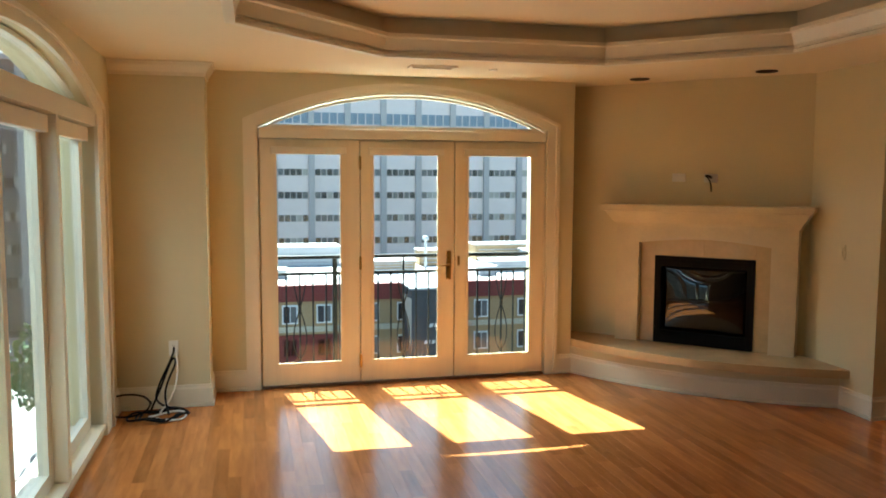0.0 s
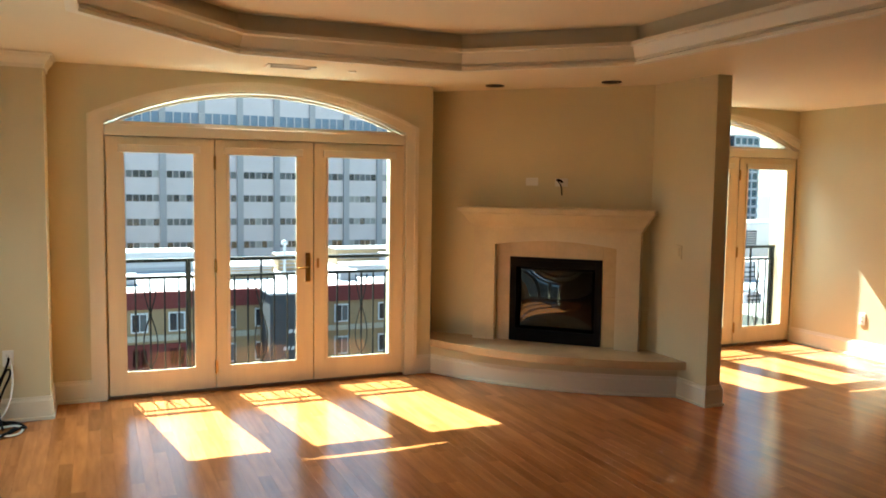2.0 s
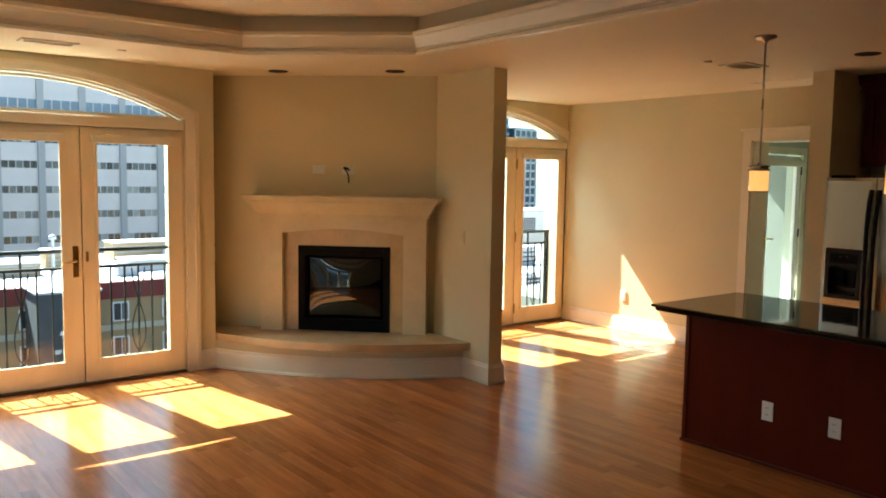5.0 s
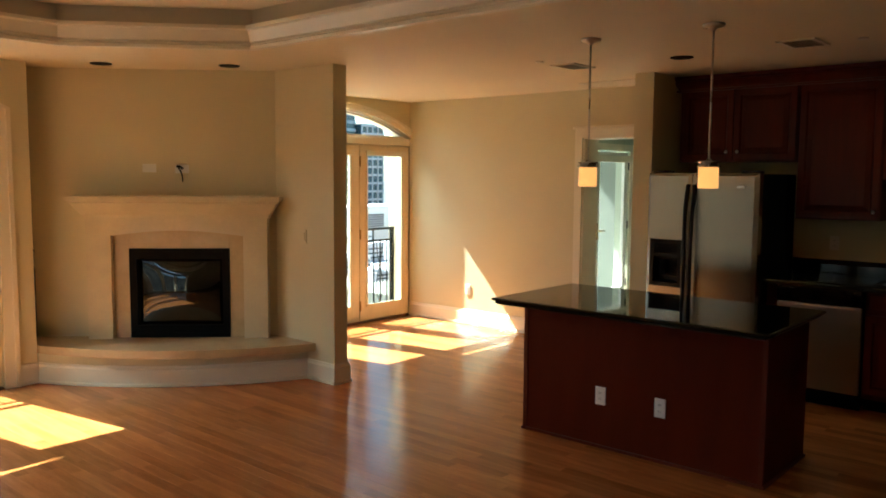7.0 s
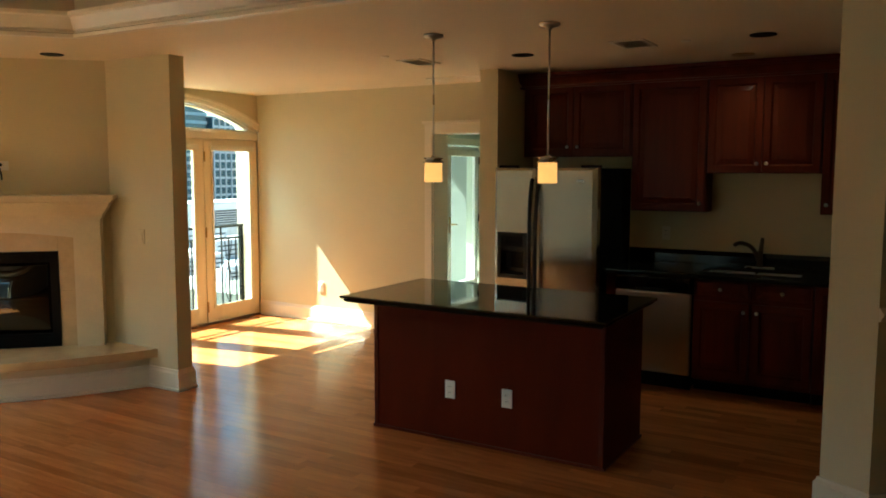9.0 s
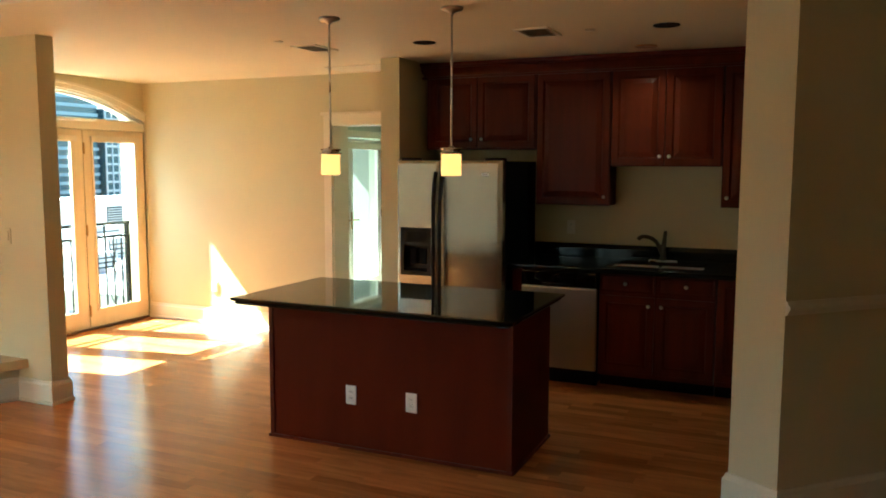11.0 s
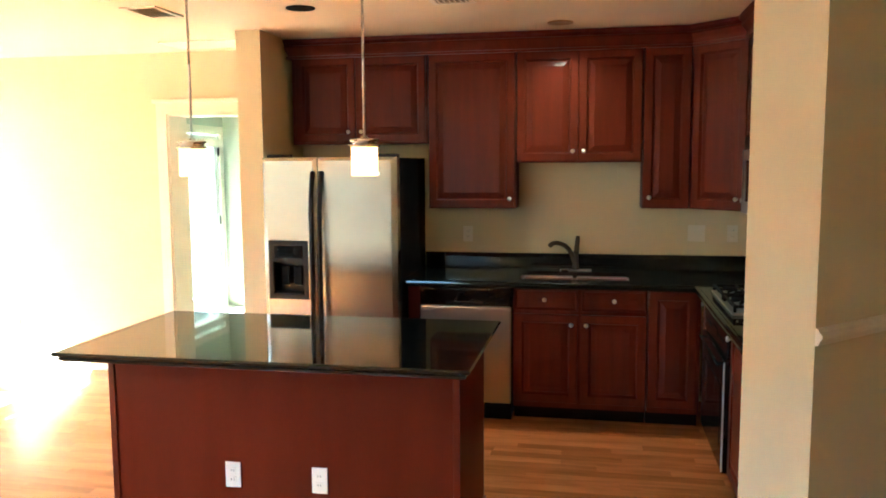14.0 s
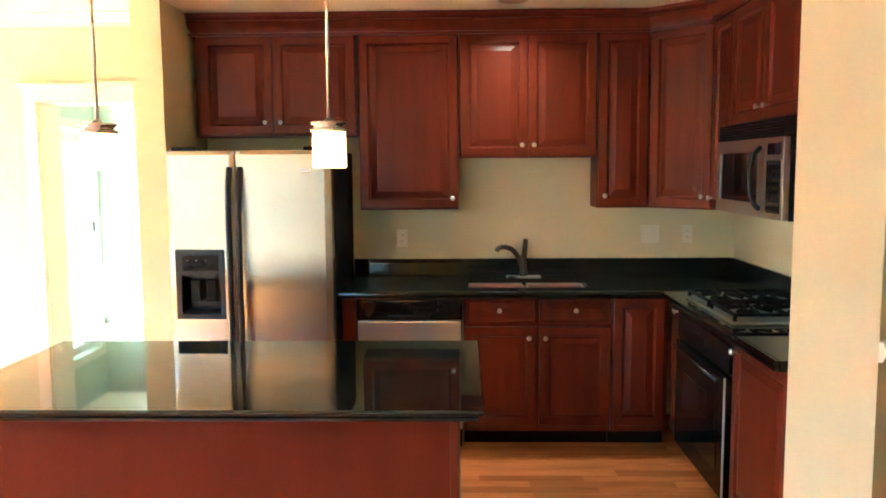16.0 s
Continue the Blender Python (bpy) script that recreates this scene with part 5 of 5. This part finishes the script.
for x, y, sx, sy, sz in ((34.0, 31.0, 3.0, 2.0, 1.1), (40.5, 36.0, 2.2, 2.2, 1.3), (46.0, 44.0, 4.5, 2.0, 1.4), (31.5, 25.5, 1.2, 1.2, 0.8)):
    u = thing("roof_unit", "grey air handler on the white flat roof", "roof unit", (x, y, -4.5), group="rooftop plant")
    part("casing", box((-sx / 2, -sy / 2, 0), (sx / 2, sy / 2, sz), 0.05), PIER, u)
    part("fan_cowl", lathe([(0.0, sz), (0.5, sz), (0.5, sz + 0.2), (0.42, sz + 0.22), (0.0, sz + 0.18)], 18), MULL, u, "", True)
    for q in range(3):
        part("louvre", box((-sx / 2 + 0.15, -sy / 2 - 0.04, 0.2 + q * sz / 4), (sx / 2 - 0.15, -sy / 2, 0.3 + q * sz / 4)), DARKWIN, u)
grey = thing("shop_building", "dark grey rendered block with faded white script", "building", (12.2, 46.0, 0))
part("wall", box((-1.75, 0.0, GZ), (1.9, 3.6, -5.75), 0.06), material("dark_grey_render", (0.055, 0.056, 0.06), 0.8, vary=0.3, scale=0.8), grey, "dark grey rendered wall")
part("coping", box((-1.85, -0.1, -5.75), (2.0, 3.7, -5.6), 0.03), ROOFW, grey, "pale coping")
for zz, runs in ((-8.35, ((-0.55, 0.25), (-0.2, 0.75), (0.66, 0.3))), (-9.5, ((-0.9, 0.4), (-0.38, 0.2), (0.1, 0.85)))):
    for xx, ww in runs:
        stroke = box((xx, -0.05, zz), (xx + ww, 0.0, zz + 0.26), 0.03)
        for v in stroke.verts:
            v.co.x += 0.35 * (v.co.z - zz)
        part("script_bar", stroke, MULL, grey, "faded white lettering")
rng = random.Random(3)
for x, y, sx, sy, sz, mt in ((4.5, 16, 6.0, 4, 2.6, ROOFW), (11.0, 9, 4.0, 3.5, 1.5, TAN), (15.5, 13, 2.4, 2.0, 2.2, TAN), (21, 8, 4, 3, 1.3, ROOFW), (27, 13, 5, 4, 1.8, PIER), (1.0, 6, 3, 2, 1.0, PIER), (33, 6, 3, 3, 1.6, ROOFW), (18.2, 4.5, 1.4, 1.2, 1.1, PIER), (24, 17, 7, 3, 2.4, TAN)):
    u = thing("roof_unit", "boxy rooftop plant unit on the low building", "roof unit", (x, 50 + y, -5.9), group="rooftop plant")
    sz *= 0.6
    part("casing", box((-sx / 2, -sy / 2, 0), (sx / 2, sy / 2, sz), 0.05), mt, u)
    part("cap", box((-sx / 2 - 0.1, -sy / 2 - 0.1, sz), (sx / 2 + 0.1, sy / 2 + 0.1, sz + 0.12)), ROOFW, u)
    for q in range(3):
        part("louvre", box((-sx / 2 + 0.2, -sy / 2 - 0.04, 0.25 + q * sz / 4), (sx / 2 - 0.2, -sy / 2, 0.35 + q * sz / 4)), PIER, u)
for x, y in ((14.0, 8.0), (16.9, 10.2), (23.5, 6.4), (8.0, 5.0)):
    u = thing("roof_vent_pipe", "pale rooftop vent pipe", "vent pipe", (x, 50 + y, -5.9), group="rooftop pipes")
    part("pipe", tube((0, 0, 0), (0, 0, 2.6), 0.12), ROOFW, u)
    part("cowl", lathe([(0.0, 2.6), (0.3, 2.6), (0.26, 2.85), (0.0, 3.0)], 14), ROOFW, u, "", True)
# street running north past the west window
office(-36.0, -9.0, 82.0, 13.5, 3.4, 3.4, -9.5, "grey far building beyond the street", material("grey_far_stucco", (0.12, 0.12, 0.125), 0.8, vary=0.1, scale=0.3))
# Out of direct view; added so reflections meet beige, not bright sky.
west_block = thing("street_building", "unseen long beige block across the street with rows of windows", "building", (-34, 0, 0))
part("wall", box((-14, -30, GZ), (0, 70, 7.5)), material("beige_street_render", (0.42, 0.37, 0.28), 0.8, vary=0.08, scale=0.4), west_block, "beige rendered wall")
part("roof", box((-14.3, -30.3, 7.5), (0.3, 70.3, 8.0)), PIER, west_block)
street_win = mesh_of("window", box((-0.04, -0.6, 0), (0.05, 0.6, 1.5), 0.02), DARKWIN)
for zz in (-11.5, -8.2, -4.9, -1.6, 1.7, 5.0):
    for k in range(30):
        o = new("window", street_win)
        o.parent = west_block
        o.location = (0, -28 + 3.3 * k, zz)
structure("pavement", box((-26, 8, GZ), (-6.5, 78, GZ + 0.15)), material("pale_paving", (0.30, 0.295, 0.285), 0.85, vary=0.15, scale=0.4), "pale concrete forecourt and pavement", "pavement")
LEAF = material("sunlit_leaves", (0.07, 0.13, 0.03), 0.6, vary=0.4, scale=2, island=0.3)
BARK = material("grey_bark", (0.10, 0.08, 0.06), 0.9, vary=0.3, scale=6, bump=0.5, bump_scale=20)
CARS = [material("car_paint_" + n, c, 0.25, vary=0.03, coat=0.6) for n, c in (("white", (0.6, 0.6, 0.6)), ("silver", (0.35, 0.36, 0.38)), ("dark", (0.03, 0.035, 0.045)))]
TYRE = material("tyre_rubber", (0.02, 0.02, 0.02), 0.8)


def tree(x, y, h):
    t = thing("tree", "leafy green street tree with a thin grey trunk", "tree", (x, y, GZ + 0.15), group="street trees")
    r = random.Random(int(x * 7 + y))
    trunk = tube((0, 0, 0), (0.1, 0, h * 0.5), 0.16, 0.09, 10)
    for k in range(6):
        a = k * 1.05
        add_tube(trunk, (0.1, 0, h * (0.3 + 0.03 * k)), (1.1 * math.cos(a), 1.1 * math.sin(a), h * (0.55 + 0.06 * k)), 0.06, 0.02, 6)
    part("trunk", trunk, BARK, t, "grey bark")
    verts, faces = [], []
    for k in range(900):
        u = Vector((r.gauss(0, 1), r.gauss(0, 1), r.gauss(0, 1))).normalized() * (r.random() ** 0.4)
        c = Vector((u.x * h * 0.27, u.y * h * 0.27, h * 0.68 + u.z * h * 0.30)) * (1 + 0.08 * math.sin(5 * u.x + 3 * u.z))
        q = Euler((r.random() * 6, r.random() * 6, r.random() * 6)).to_matrix()
        n = len(verts)
        verts += [tuple(c + q @ Vector(p)) for p in ((-0.14, -0.08, 0), (0.14, -0.08, 0.03), (0.16, 0.09, 0), (-0.12, 0.10, 0.04))]
        faces.append((n, n + 1, n + 2, n + 3))
    me = bpy.data.meshes.new("crown")
    me.from_pydata(verts, [], faces)
    me.materials.append(LEAF)
    o = new("crown", me)
    o.parent = t
    return t


for x, y, h in ((-11.5, 40, 7.5), (-9.0, 55, 8.0), (-13.5, 66, 8.5)):
    tree(x, y, h)


def car(x, y, rz, paint, word):
    c = thing("parked_car", word + " car parked in the forecourt", "car", (x, y, GZ + 0.15), rz, group="parked cars")
    body = box((-0.88, -2.2, 0.32), (0.88, 2.2, 0.85), 0.14)
    part("body", body, paint, c)
    cab = bmesh.new()
    lo = [cab.verts.new(p) for p in ((-0.82, -1.7, 0.84), (0.82, -1.7, 0.84), (0.82, 1.1, 0.84), (-0.82, 1.1, 0.84))]
    hi = [cab.verts.new(p) for p in ((-0.62, -1.2, 1.42), (0.62, -1.2, 1.42), (0.62, 0.4, 1.42), (-0.62, 0.4, 1.42))]
    for k in range(4):
        cab.faces.new((lo[k], lo[(k + 1) % 4], hi[(k + 1) % 4], hi[k]))
    cab.faces.new(hi)
    cab.faces.new(lo)
    part("cabin_glass", cab, DARKWIN, c, "dark glazed cabin")
    part("roof_panel", box((-0.62, -1.18, 1.41), (0.62, 0.38, 1.46), 0.02), paint, c)
    for sx in (-1, 1):
        for yy in (-1.35, 1.35):
            w = part("wheel", tube((sx * 0.70, yy, 0.32), (sx * 0.90, yy, 0.32), 0.32, seg=18), TYRE, c)
            part("rim", tube((sx * 0.88, yy, 0.32), (sx * 0.91, yy, 0.32), 0.19, seg=14), NICKEL, w)
    return c


for k in range(9):
    car(-9.3 - (k % 3) * 0.15, 17.5 + 3.1 * k, 88 + (k % 4), CARS[k % 3], ("white", "silver", "dark")[k % 3])
for k in range(7):
    car(-16.0, 19.0 + 3.3 * k, 92 - (k % 3), CARS[(k + 1) % 3], ("white", "silver", "dark")[(k + 1) % 3])
# ---------------------------------------------------------------- oak strip floor
rng = random.Random(11)
STRIP, GAP = 0.076, 0.0002
floor = tagged(new("floor"), "glossy honey-red oak strip floor laid north to south", "floor", kind="structure")


def strip_verts(x0, y0, x1, y1):
    """A board with eased long edges."""
    e = 0.0003
    return [(x0, y0, -0.012), (x1, y0, -0.012), (x1, y1, -0.012), (x0, y1, -0.012), (x0, y0, -e), (x1, y0, -e), (x1, y1, -e), (x0, y1, -e), (x0 + e, y0 + e, 0), (x1 - e, y0 + e, 0), (x1 - e, y1 - e, 0), (x0 + e, y1 - e, 0)]


STRIP_FACES = [(8, 9, 10, 11), (4, 5, 9, 8), (5, 6, 10, 9), (6, 7, 11, 10), (7, 4, 8, 11), (0, 1, 5, 4), (1, 2, 6, 5), (2, 3, 7, 6), (3, 0, 4, 7)]


def mesh_from(verts, faces):
    me = bpy.data.meshes.new("plank")
    me.from_pydata(verts, [], faces)
    me.materials.append(OAK)
    return me


shared = {}
verts, faces, count = [], [], 0
x = -0.95
while x < 7.22:
    y = 0.25
    first = True
    while y > -9.5:
        ln = rng.choice((0.4, 0.55, 0.75, 1.0, 1.3, 1.65)) * (0.4 + 0.6 * rng.random() if first else 1)
        first = False
        y1, y0 = min(y, 0.25), max(y - ln, -9.5)
        whole = y1 == y and y0 == y - ln
        near = 1.2 < x < 4.5 and -5.0 < y < -1.9
        if near and whole and count < 300:
            if ln not in shared:
                shared[ln] = mesh_from(strip_verts(0, -ln + GAP, STRIP - GAP, 0), STRIP_FACES)
            o = new("plank", shared[ln])
            o.parent = floor
            o.location = (x, y, 0)
            count += 1
        elif y1 - y0 > 0.02:
            n = len(verts)
            verts += strip_verts(x, y0 + GAP, min(x + STRIP, 7.24) - GAP, y1)
            faces += [tuple(n + q for q in f) for f in STRIP_FACES]
        y -= ln
    x += STRIP
rest = new("planks", mesh_from(verts, faces))
rest.parent = floor
tagged(rest, "oak floor strips", kind="stuff")
